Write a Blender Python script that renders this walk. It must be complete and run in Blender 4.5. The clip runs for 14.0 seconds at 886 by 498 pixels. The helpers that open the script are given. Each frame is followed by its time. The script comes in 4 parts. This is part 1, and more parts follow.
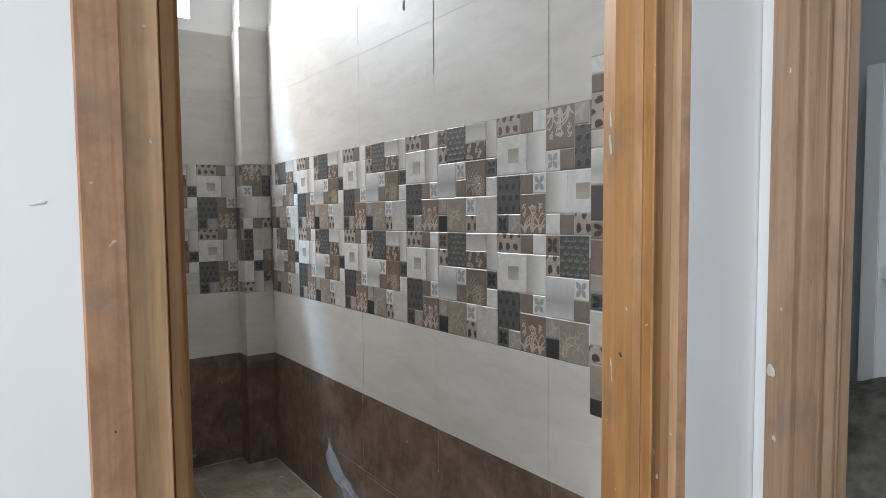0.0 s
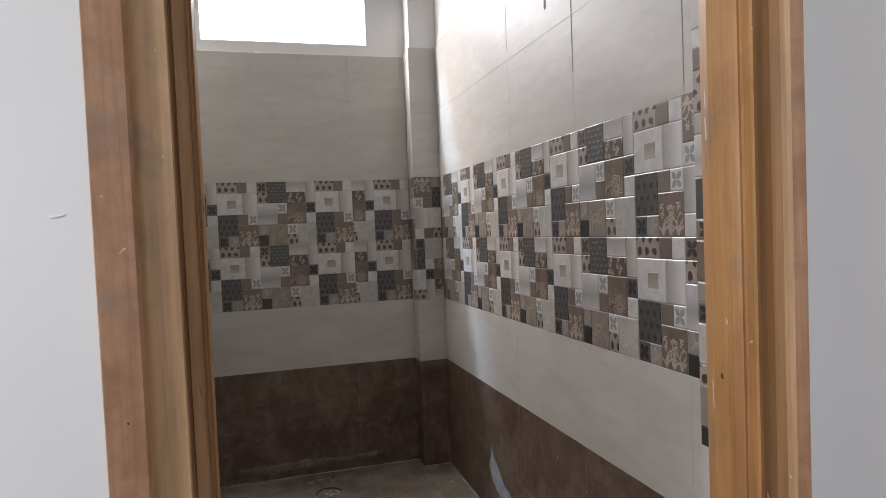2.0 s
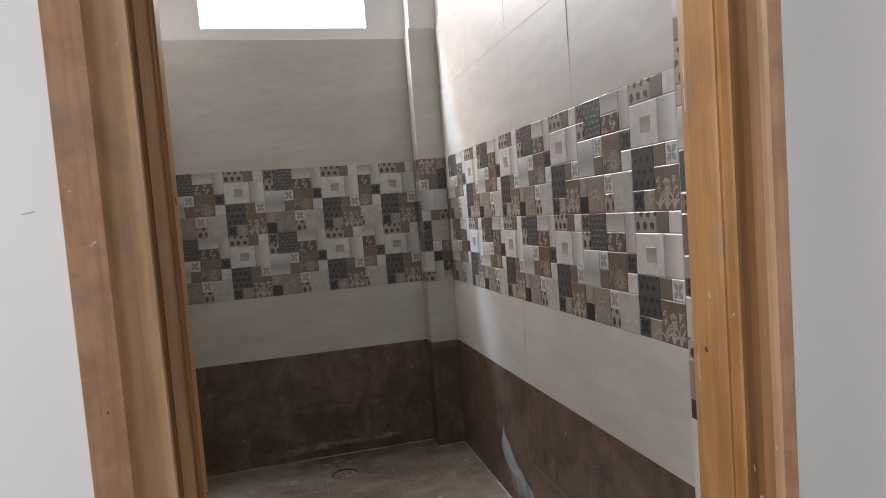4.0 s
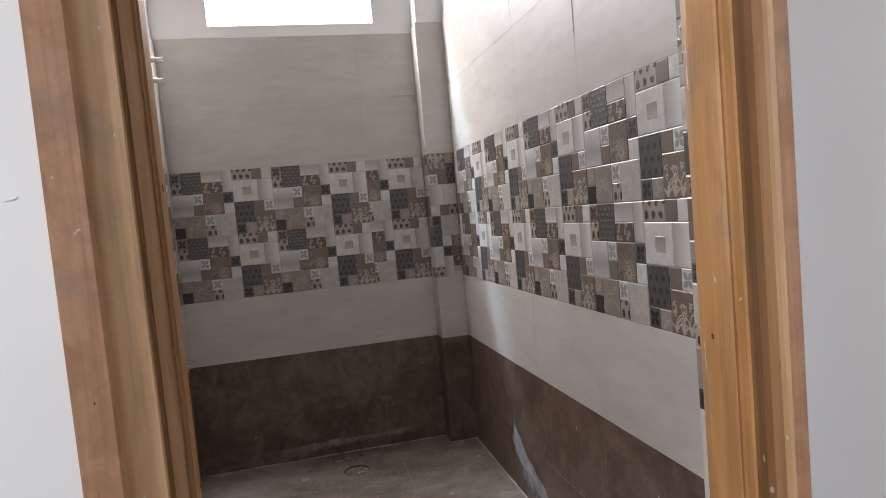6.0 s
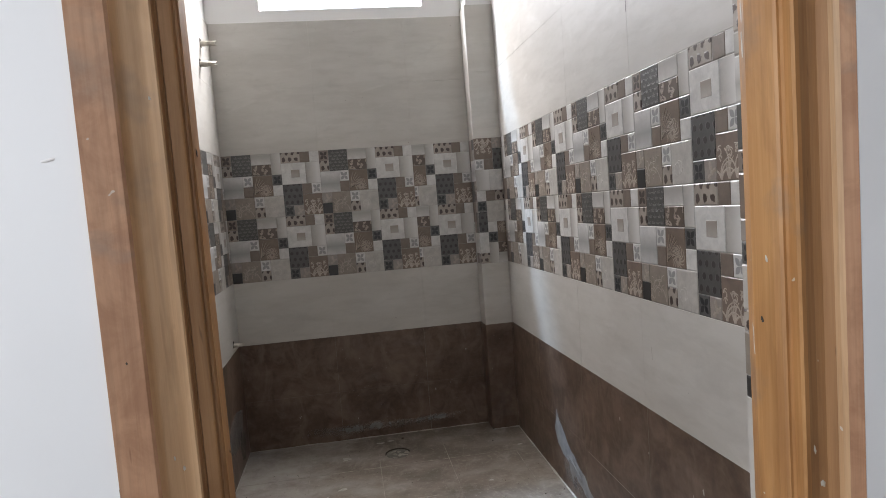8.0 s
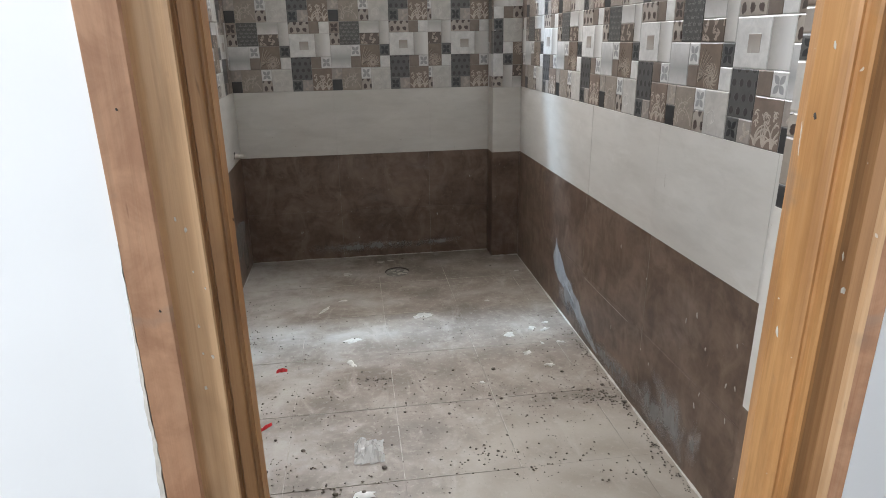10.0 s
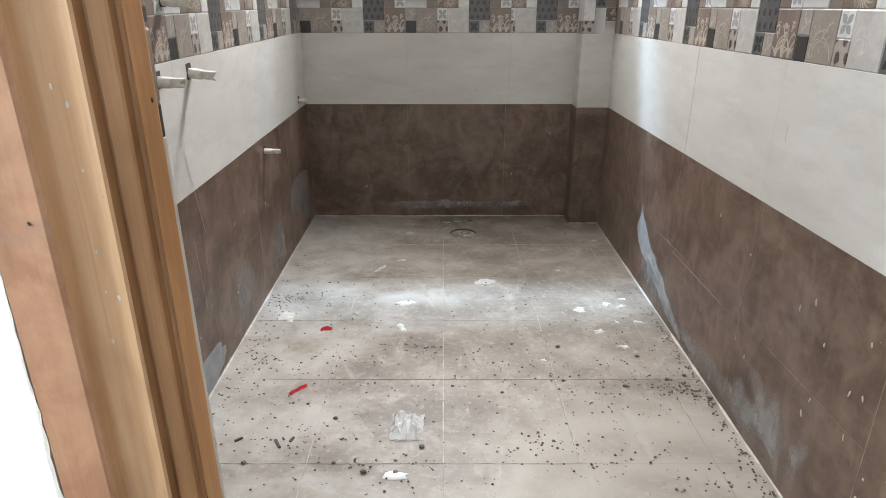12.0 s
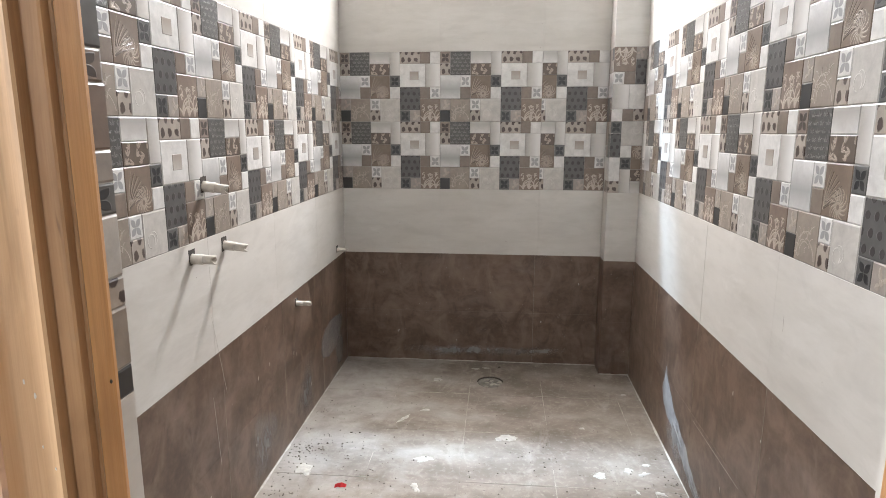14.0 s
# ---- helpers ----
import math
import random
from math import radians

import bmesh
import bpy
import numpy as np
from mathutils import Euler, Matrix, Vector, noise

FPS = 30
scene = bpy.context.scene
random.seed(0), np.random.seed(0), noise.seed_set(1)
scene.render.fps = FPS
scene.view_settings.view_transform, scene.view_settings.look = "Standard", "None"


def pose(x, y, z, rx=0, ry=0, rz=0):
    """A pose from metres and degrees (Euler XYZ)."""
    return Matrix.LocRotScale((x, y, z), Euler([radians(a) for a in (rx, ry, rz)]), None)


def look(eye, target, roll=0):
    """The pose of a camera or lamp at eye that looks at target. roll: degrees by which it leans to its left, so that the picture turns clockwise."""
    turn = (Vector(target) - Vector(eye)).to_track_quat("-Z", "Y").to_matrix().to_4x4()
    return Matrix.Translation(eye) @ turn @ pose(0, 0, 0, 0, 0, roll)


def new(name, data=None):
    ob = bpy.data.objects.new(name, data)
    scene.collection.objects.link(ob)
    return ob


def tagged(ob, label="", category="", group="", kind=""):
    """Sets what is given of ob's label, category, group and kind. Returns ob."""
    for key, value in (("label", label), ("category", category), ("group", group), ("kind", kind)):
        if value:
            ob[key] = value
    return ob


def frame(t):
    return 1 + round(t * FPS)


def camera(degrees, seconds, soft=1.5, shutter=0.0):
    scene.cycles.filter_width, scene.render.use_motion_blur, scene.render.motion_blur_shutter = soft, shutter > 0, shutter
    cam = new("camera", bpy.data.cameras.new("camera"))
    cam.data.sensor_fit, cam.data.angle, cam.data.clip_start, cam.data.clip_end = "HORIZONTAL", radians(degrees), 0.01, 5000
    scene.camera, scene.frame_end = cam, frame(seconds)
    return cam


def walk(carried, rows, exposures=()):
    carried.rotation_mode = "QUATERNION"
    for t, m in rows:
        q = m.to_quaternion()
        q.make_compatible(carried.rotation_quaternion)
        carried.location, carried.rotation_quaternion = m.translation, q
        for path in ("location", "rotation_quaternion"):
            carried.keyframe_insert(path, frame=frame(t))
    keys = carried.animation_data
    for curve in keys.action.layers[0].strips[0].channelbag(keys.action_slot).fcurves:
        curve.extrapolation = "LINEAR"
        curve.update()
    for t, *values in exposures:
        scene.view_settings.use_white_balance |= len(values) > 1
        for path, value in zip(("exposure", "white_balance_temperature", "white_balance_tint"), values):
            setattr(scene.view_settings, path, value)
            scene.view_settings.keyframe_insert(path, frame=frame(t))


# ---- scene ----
cam = camera(70.0, 14.0, soft=0.9)
PATH = [
    (0, (0.049, -0.012, 1.207), (1.186, 1.628, 1.083), -0.5),
    (0.5, (0.113, 0.022, 1.21), (1.131, 1.738, 1.07), -2.7),
    (1, (0.191, -0.007, 1.192), (0.889, 1.863, 1.073), 0.1),
    (1.5, (0.235, -0.041, 1.193), (0.826, 1.867, 1.086), -1.4),
    (2, (0.248, -0.059, 1.194), (0.796, 1.863, 1.115), -2.3),
    (2.5, (0.258, -0.065, 1.192), (0.801, 1.858, 1.113), -2.7),
    (3, (0.272, -0.063, 1.193), (0.816, 1.859, 1.107), -2.8),
    (3.5, (0.28, -0.062, 1.193), (0.808, 1.864, 1.086), -2.8),
    (4, (0.294, -0.072, 1.192), (0.785, 1.862, 1.057), -4.3),
    (6.5, (0.324, -0.058, 1.173), (0.741, 1.893, 1.033), -5.5),
    (7, (0.333, -0.058, 1.172), (0.698, 1.903, 1.027), -6.3),
    (7.5, (0.338, -0.059, 1.168), (0.661, 1.909, 1.018), -6.2),
    (8, (0.336, -0.046, 1.153), (0.631, 1.925, 0.995), -4.3),
    (8.5, (0.329, -0.039, 1.133), (0.609, 1.927, 0.902), -2.7),
    (9, (0.318, -0.035, 1.128), (0.584, 1.891, 0.662), -1.7),
    (11.5, (0.355, 0.146, 0.978), (0.559, 2.001, 0.26), 0.8),
    (12, (0.395, 0.197, 0.967), (0.394, 2.055, 0.226), 0.0),
    (12.5, (0.464, 0.189, 0.997), (0.251, 2.054, 0.307), 0.8),
    (13, (0.509, 0.172, 1.037), (0.175, 2.063, 0.48), -1.3),
    (13.5, (0.529, 0.167, 1.081), (0.216, 2.09, 0.63), -0.8),
    (14, (0.512, 0.177, 1.11), (0.333, 2.132, 0.725), 0.1),
]
EXPOSURES = [(0.0, 0.52, 6400, 10), (0.5, 0.34, 6500, 10), (1.0, 0.22, 6650, 13), (3.0, 0.20, 6850, 17), (4.0, 0.22, 6900, 17), (6.5, 0.42, 6800, 17), (8.0, 0.46, 6600, 14), (9.0, 0.90, 6450, 12), (11.5, 1.13, 6450, 10), (12.0, 1.52, 6400, 10), (12.5, 1.46, 6450, 10), (13.5, 1.48, 6550, 10), (14.0, 1.63, 6650, 13)]
walk(cam, [(t, look(eye, target, roll)) for t, eye, target, roll in PATH], EXPOSURES)

# ---- world and light ----
SKY = bpy.data.worlds.new("sky")
scene.world = SKY
SKY.use_nodes = True
wn = SKY.node_tree.nodes
sky_tex = wn.new("ShaderNodeTexSky")
sky_tex.sky_type = "NISHITA"
sky_tex.sun_disc = False
sky_tex.sun_elevation, sky_tex.sun_rotation = radians(68), radians(0)
sky_tex.dust_density = 4.0
wn["Background"].inputs["Strength"].default_value = 0.1
SKY.cycles.sampling_method = "NONE"
SKY.node_tree.links.new(sky_tex.outputs[0], wn["Background"].inputs["Color"])


def area_lamp(name, m, sx, sy, watts, colour):
    data = bpy.data.lights.new(name, "AREA")
    data.shape, data.size, data.size_y, data.energy, data.color = "RECTANGLE", sx, sy, watts, colour
    ob = new(name, data)
    ob.matrix_world = m
    return ob


sun_data = bpy.data.lights.new("sun", "SUN")
sun_data.energy, sun_data.angle, sun_data.color = 0.30, radians(25.0), (0.90, 0.95, 1.0)
sun = new("sun", sun_data)
sun.matrix_world = look((0.40, 5.41, 8.30), (0.40, 3.06, 2.40))
# the slot of sky between the sunshade and the next house
area_lamp("sky_slot_daylight", look((-4.00, 6.10, 10.0), (-4.00, 3.10, 2.43)), 11.6, 0.65, 3400, (0.52, 0.75, 1.0))
vent = area_lamp("ventilator_daylight", look((0.40, 3.175, 2.45), (0.40, 2.755, 1.45)), 0.74, 0.24, 26, (0.96, 0.98, 1.0))
vent.data.spread = radians(142)
# light from the left; its window opening is added, out of view
area_lamp("room_left_fill", look((-1.46, -0.46, 1.60), (0.4, -0.36, 1.35)), 1.2, 1.4, 26, (0.92, 0.965, 1.0))
# added fill through the doorway for the back wall; no known window there
area_lamp("rear_fill", look((-0.58, -2.62, 1.70), (0.42, 2.9, 1.25)), 1.0, 1.0, 7, (0.95, 0.975, 1.0))
# added fill for the side room, in an opening that is never in view
area_lamp("side_room_fill", look((1.42, -2.62, 1.7), (2.05, 0.8, 1.0)), 0.42, 1.0, 15, (0.90, 0.96, 1.0))

# ---- materials ----


class Nodes:
    """Short hand for building a node material."""

    def __init__(self, name, rough=0.5, metal=0.0):
        self.mat = bpy.data.materials.new(name)
        self.mat.use_nodes = True
        self.t = self.mat.node_tree
        self.b = self.t.nodes["Principled BSDF"]
        self.b.inputs["Roughness"].default_value = rough
        self.b.inputs["Metallic"].default_value = metal

    def node(self, kind, **kw):
        n = self.t.nodes.new(kind)
        for k, v in kw.items():
            n.inputs[k].default_value = v
        return n

    def link(self, a, b):
        self.t.links.new(a, b)

    def obj(self):
        return self.t.nodes.new("ShaderNodeTexCoord").outputs["Object"]

    def geo(self):
        return self.t.nodes.new("ShaderNodeNewGeometry").outputs["Position"]

    def uv(self):
        return self.t.nodes.new("ShaderNodeTexCoord").outputs["UV"]

    def scaled(self, vec, s, r=(0, 0, 0)):
        m = self.t.nodes.new("ShaderNodeMapping")
        m.inputs["Scale"].default_value = s
        m.inputs["Rotation"].default_value = r
        self.link(vec, m.inputs["Vector"])
        return m.outputs[0]

    def noise(self, vec, scale, detail=4.0, rough=0.55, distort=0.0):
        n = self.node("ShaderNodeTexNoise", Scale=scale, Detail=detail, Roughness=rough, Distortion=distort)
        self.link(vec, n.inputs["Vector"])
        return n.outputs["Fac"]

    def ramp(self, fac, stops):
        n = self.t.nodes.new("ShaderNodeValToRGB")
        el = n.color_ramp.elements
        while len(el) < len(stops):
            el.new(0.5)
        for e, (p, c) in zip(el, stops):
            e.position = p
            e.color = (*c, 1) if len(c) == 3 else c
        self.link(fac, n.inputs["Fac"])
        return n.outputs["Color"]

    def grey(self, fac, lo, hi, a=0.0, b=1.0):
        n = self.node("ShaderNodeMapRange")
        for k, v in zip(("From Min", "From Max", "To Min", "To Max"), (lo, hi, a, b)):
            n.inputs[k].default_value = v
        self.link(fac, n.inputs["Value"])
        return n.outputs[0]

    def math(self, op, a, b=None, c=None):
        n = self.t.nodes.new("ShaderNodeMath")
        n.operation = op
        for k, v in enumerate((a, b, c)):
            if v is None:
                continue
            if isinstance(v, (int, float)):
                n.inputs[k].default_value = v
            else:
                self.link(v, n.inputs[k])
        return n.outputs[0]

    def mix(self, fac, a, b, blend="MIX"):
        n = self.t.nodes.new("ShaderNodeMix")
        n.data_type, n.blend_type = "RGBA", blend
        for sock, v in ((n.inputs[0], fac), (n.inputs[6], a), (n.inputs[7], b)):
            if isinstance(v, (int, float)):
                sock.default_value = v
            elif isinstance(v, tuple):
                sock.default_value = (*v, 1)
            else:
                self.link(v, sock)
        return n.outputs[2]

    def random(self):
        return self.t.nodes.new("ShaderNodeObjectInfo").outputs["Random"]

    def colour(self, c):
        if isinstance(c, tuple):
            self.b.inputs["Base Color"].default_value = (*c, 1)
        else:
            self.link(c, self.b.inputs["Base Color"])
        return self

    def rough(self, r):
        self.link(r, self.b.inputs["Roughness"])
        return self

    def bump(self, h, strength=0.2, dist=0.001):
        n = self.node("ShaderNodeBump", Strength=strength, Distance=dist)
        self.link(h, n.inputs["Height"])
        self.link(n.outputs[0], self.b.inputs["Normal"])
        return self


def mat_paint(name, base):
    n = Nodes(name, 0.62)
    g = n.geo()
    big = n.noise(g, 1.7, 3)
    fine = n.noise(g, 60, 3)
    dark = tuple(c * 0.93 for c in base)
    n.colour(n.mix(n.grey(big, 0.35, 0.65), dark, base))
    n.bump(fine, 0.15, 0.0008)
    return n.mat


def mat_light_tile():
    n = Nodes("light_stone_tile", 0.50)
    n.b.inputs["Specular IOR Level"].default_value = 0.35
    g = n.geo()
    cloud = n.noise(n.scaled(g, (1.0, 1.0, 2.2)), 2.6, 5.0, 0.6)
    streak = n.noise(n.scaled(g, (3, 3, 15)), 2.0, 5, 0.6)
    c = n.mix(n.grey(cloud, 0.3, 0.7), (0.500, 0.474, 0.434), (0.590, 0.566, 0.526))
    c = n.mix(n.grey(streak, 0.45, 0.75, 0, 0.5), c, (0.432, 0.406, 0.366))
    c = n.mix(n.math("MULTIPLY", n.random(), 0.10), c, (0.480, 0.464, 0.424))
    scuff = n.noise(n.scaled(g, (3.5, 3.5, 9.0), (0.55, 0, 0)), 1.5, 6, 0.62, 0.7)
    c = n.mix(n.grey(scuff, 0.54, 0.70, 0, 0.30), c, (0.40, 0.378, 0.345))
    c = n.mix(n.grey(scuff, 0.42, 0.30, 0, 0.30), c, (0.66, 0.640, 0.605))
    speck = n.noise(g, 90, 1)
    c = n.mix(n.grey(speck, 0.815, 0.83, 0, 0.7), c, (0.22, 0.19, 0.16))
    n.colour(c)
    n.bump(streak, 0.06, 0.0005)
    return n.mat


def mat_brown_tile():
    n = Nodes("dark_brown_tile", 0.42)
    n.b.inputs["Specular IOR Level"].default_value = 0.4
    g = n.geo()
    cloud = n.noise(n.scaled(g, (2.5, 2.5, 5)), 1.8, 7, 0.66, 0.3)
    fine = n.noise(g, 40, 4, 0.6)
    c = n.ramp(cloud, [(0.30, (0.068, 0.042, 0.028)), (0.5, (0.125, 0.081, 0.056)), (0.70, (0.204, 0.141, 0.104))])
    c = n.mix(n.grey(fine, 0.45, 0.7, 0, 0.4), c, (0.198, 0.140, 0.106))
    c = n.mix(n.math("MULTIPLY", n.random(), 0.25), c, (0.094, 0.059, 0.045))
    streak = n.noise(n.scaled(g, (3.0, 3.0, 5.5), (0.5, 0, 0)), 2.4, 5, 0.6, 0.5)
    film = n.noise(g, 2.4, 4, 0.55, 0.2)
    dust = n.math("MULTIPLY", n.grey(streak, 0.5, 0.8), n.grey(film, 0.42, 0.72))
    c = n.mix(n.math("MULTIPLY", dust, 0.45), c, (0.330, 0.275, 0.245))
    wipe = n.noise(n.scaled(g, (5, 5, 3.2), (0.7, 0, 0)), 2.1, 5, 0.62, 1.2)
    c = n.mix(n.grey(wipe, 0.50, 0.66, 0, 0.55), c, (0.226, 0.166, 0.125))
    c = n.mix(n.grey(wipe, 0.46, 0.32, 0, 0.65), c, (0.066, 0.044, 0.030))
    speck = n.noise(g, 130, 1)
    c = n.mix(n.grey(speck, 0.80, 0.82, 0, 0.8), c, (0.5, 0.48, 0.45))
    n.colour(c)
    n.bump(fine, 0.1, 0.0006)
    return n.mat


def mat_floor_tile():
    n = Nodes("dusty_floor_tile", 0.5)
    g = n.geo()
    cloud = n.noise(g, 2.6, 7, 0.66, 0.3)
    mottle = n.noise(g, 9, 6, 0.66, 0.3)
    sweep = n.noise(n.scaled(g, (1.6, 2.9, 1), (0, 0, 0.5)), 2.2, 6, 0.6, 0.25)
    scuff = n.noise(n.scaled(g, (7.5, 3.2, 1), (0, 0, -0.5)), 1.6, 6, 0.66, 0.9)
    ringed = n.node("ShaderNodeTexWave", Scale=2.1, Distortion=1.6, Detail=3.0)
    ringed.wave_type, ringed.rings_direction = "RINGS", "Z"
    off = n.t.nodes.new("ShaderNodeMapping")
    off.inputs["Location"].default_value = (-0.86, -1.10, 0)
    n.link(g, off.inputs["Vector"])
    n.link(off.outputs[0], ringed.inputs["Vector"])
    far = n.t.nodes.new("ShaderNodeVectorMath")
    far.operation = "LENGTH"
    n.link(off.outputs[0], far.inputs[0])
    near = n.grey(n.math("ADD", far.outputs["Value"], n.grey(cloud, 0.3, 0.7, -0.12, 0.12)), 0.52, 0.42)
    fine = n.noise(g, 60, 4, 0.6)
    c = n.ramp(cloud, [(0.30, (0.109, 0.083, 0.061)), (0.5, (0.176, 0.140, 0.110)), (0.70, (0.258, 0.218, 0.178))])
    c = n.mix(n.grey(sweep, 0.45, 0.70, 0, 0.7), c, (0.301, 0.262, 0.222))
    c = n.mix(n.grey(sweep, 0.46, 0.30, 0, 0.5), c, (0.109, 0.083, 0.063))
    c = n.mix(n.grey(mottle, 0.54, 0.70, 0, 0.55), c, (0.352, 0.312, 0.266))
    c = n.mix(n.grey(mottle, 0.47, 0.30, 0, 0.60), c, (0.119, 0.091, 0.067))
    c = n.mix(n.grey(scuff, 0.55, 0.72, 0, 0.42), c, (0.409, 0.368, 0.317))
    c = n.mix(n.grey(fine, 0.55, 0.72, 0, 0.4), c, (0.400, 0.362, 0.313))
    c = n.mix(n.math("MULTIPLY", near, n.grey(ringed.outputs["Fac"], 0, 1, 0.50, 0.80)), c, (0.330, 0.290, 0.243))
    axes = n.t.nodes.new("ShaderNodeSeparateXYZ")
    n.link(g, axes.inputs[0])
    drift = n.math("ADD", axes.outputs[0], n.grey(sweep, 0.3, 0.7, 0.25, -0.25))
    c = n.mix(n.math("MULTIPLY", n.grey(drift, 0.30, -0.10), n.grey(mottle, 0.3, 0.65, 0.25, 0.7)), c, (0.375, 0.350, 0.322))
    c = n.mix(n.grey(n.noise(g, 260, 2), 0.68, 0.76, 0, 0.55), c, (0.086, 0.073, 0.061))
    n.colour(c)
    n.bump(fine, 0.2, 0.001)
    return n.mat


def mat_wood(name, a, b, mid, worn=0.0):
    n = Nodes(name, 0.5)
    g = n.geo()
    grain = n.noise(n.scaled(g, (150, 150, 2.6)), 1.2, 7, 0.66, 0.6)
    broad = n.noise(n.scaled(g, (8, 8, 1.2)), 1.4, 4, 0.6, 0.8)
    blot = n.noise(g, 9, 4, 0.6)
    c = n.ramp(grain, [(0.28, a), (0.5, mid), (0.75, b)])
    c = n.mix(n.grey(broad, 0.42, 0.68, 0, 0.6), c, b)
    dark = n.noise(n.scaled(g, (26, 26, 2.0)), 1.5, 5, 0.65, 0.9)
    c = n.mix(n.grey(dark, 0.48, 0.28, 0, 0.45), c, tuple(x * 0.55 for x in a))
    c = n.mix(n.grey(blot, 0.58, 0.72, 0, 0.5), c, (0.20, 0.17, 0.14))
    stain = n.noise(n.scaled(g, (5, 5, 2.2)), 2.3, 4, 0.6, 0.5)
    c = n.mix(n.grey(stain, 0.52, 0.70, 0, 0.55), c, tuple(x * 0.8 for x in a))
    pore = n.noise(n.scaled(g, (60, 60, 9)), 2.0, 2)
    c = n.mix(n.grey(pore, 0.72, 0.80, 0, 0.6), c, tuple(x * 0.4 for x in a))
    speck = n.noise(g, 75, 1)
    c = n.mix(n.grey(speck, 0.80, 0.815, 0, 0.9), c, (0.62, 0.56, 0.48))
    if worn:
        c = n.mix(n.grey(n.noise(g, 17, 5, 0.65, 0.4), 0.44, 0.60, 0, worn), c, (a[0] * 0.62, a[1] * 0.5, a[2] * 0.45))
        c = n.mix(n.grey(n.noise(n.scaled(g, (4, 4, 7)), 2.7, 3), 0.60, 0.68, 0, worn), c, (0.24, 0.20, 0.17))
        grain = n.math("ADD", grain, n.math("MULTIPLY", n.noise(g, 60, 3), 3.0))
    n.colour(c)
    n.bump(grain, 0.22, 0.0008)
    return n.mat


def mat_plain(name, base, rough=0.5, metal=0.0, scale=40, vary=0.2, bump=0.15):
    n = Nodes(name, rough, metal)
    f = n.noise(n.obj(), scale, 4)
    n.colour(n.mix(n.grey(f, 0.3, 0.7), tuple(c * (1 - vary) for c in base), tuple(min(1, c * (1 + vary * 0.5)) for c in base)))
    n.bump(f, bump, 0.001)
    return n.mat


GLAZE = 0.37


def mat_cell(name, base, ink=None, pattern=""):
    """One glazed motif of the relief tiles; the pattern is drawn in the motif's own 0 to 1 square."""
    n = Nodes("relief_" + name, GLAZE)
    n.b.inputs["Specular IOR Level"].default_value = 0.6
    uv = n.uv()
    g = n.geo()
    sep = n.t.nodes.new("ShaderNodeSeparateXYZ")
    n.link(uv, sep.inputs[0])
    u, v = sep.outputs[0], sep.outputs[1]
    tone = n.noise(g, 34, 6, 0.65, 0.4)
    c = n.mix(n.grey(tone, 0.32, 0.68), tuple(x * 0.82 for x in base), tuple(x * 1.10 for x in base))
    h = None
    if pattern == "petal":
        cu, cv = n.math("SUBTRACT", u, 0.5), n.math("SUBTRACT", v, 0.5)
        a = n.math("ABSOLUTE", n.math("MULTIPLY", n.math("ADD", cu, cv), 0.88))
        b = n.math("ABSOLUTE", n.math("MULTIPLY", n.math("SUBTRACT", cu, cv), 0.88))

        def leaf(p, q):
            w = n.math("MULTIPLY", n.math("SINE", n.math("MULTIPLY", n.math("MINIMUM", p, 0.62), 5.07)), 0.19)
            return n.math("SUBTRACT", w, q)
        h = n.grey(n.math("MAXIMUM", leaf(a, b), leaf(b, a)), -0.01, 0.03)
    elif pattern in ("spots", "dots"):
        per, wild, tall = (1.75, 0.05, 1.0) if pattern == "dots" else (1.55, 0.10, 0.75)
        pv = n.math("MULTIPLY", v, per)
        row = n.math("FLOOR", pv)
        pu = n.math("ADD", n.math("MULTIPLY", u, per), n.math("MULTIPLY", row, 0.5))
        fu = n.math("SUBTRACT", n.math("FRACT", pu), 0.5)
        fv = n.math("SUBTRACT", n.math("FRACT", pv), 0.5)
        d = n.math("SQRT", n.math("ADD", n.math("MULTIPLY", fu, fu), n.math("MULTIPLY", n.math("MULTIPLY", fv, fv), tall)))
        d = n.math("ADD", d, n.grey(n.noise(uv, 3.3, 2), 0.3, 0.7, -wild, wild))
        h = n.grey(d, 0.30, 0.24)
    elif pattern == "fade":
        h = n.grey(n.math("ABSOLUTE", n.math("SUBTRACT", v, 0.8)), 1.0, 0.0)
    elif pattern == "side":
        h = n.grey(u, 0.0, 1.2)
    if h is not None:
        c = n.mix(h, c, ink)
        if pattern not in ("fade", "side"):
            n.bump(h, 0.35, 0.0010)
    n.colour(c)
    return n.mat


M_WALL = mat_paint("white_wall_paint", (0.80, 0.81, 0.82))
M_INNER = mat_paint("inner_wall_paint", (0.82, 0.81, 0.79))
M_GREY = mat_paint("side_room_paint", (0.50, 0.53, 0.55))
M_LIGHT = mat_light_tile()
M_BROWN = mat_brown_tile()
M_FLOOR = mat_floor_tile()
M_GROUT = mat_plain("cement_grout", (0.27, 0.243, 0.213), 0.85, scale=30, bump=0.4)
M_JOINT = mat_plain("pale_joint_grout", (0.30, 0.265, 0.215), 0.85, scale=25, vary=0.5, bump=0.4)
M_FLOOR_JOINT = mat_plain("dusty_floor_joint", (0.36, 0.325, 0.28), 0.85, scale=25, vary=0.4, bump=0.4)
M_WHITE_GROUT = mat_plain("white_grout", (0.40, 0.385, 0.36), 0.8, scale=30, bump=0.4)
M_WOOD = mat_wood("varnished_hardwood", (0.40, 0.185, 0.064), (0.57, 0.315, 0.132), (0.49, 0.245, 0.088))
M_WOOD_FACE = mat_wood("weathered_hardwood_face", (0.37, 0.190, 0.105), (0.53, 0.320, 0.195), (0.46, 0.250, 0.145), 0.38)
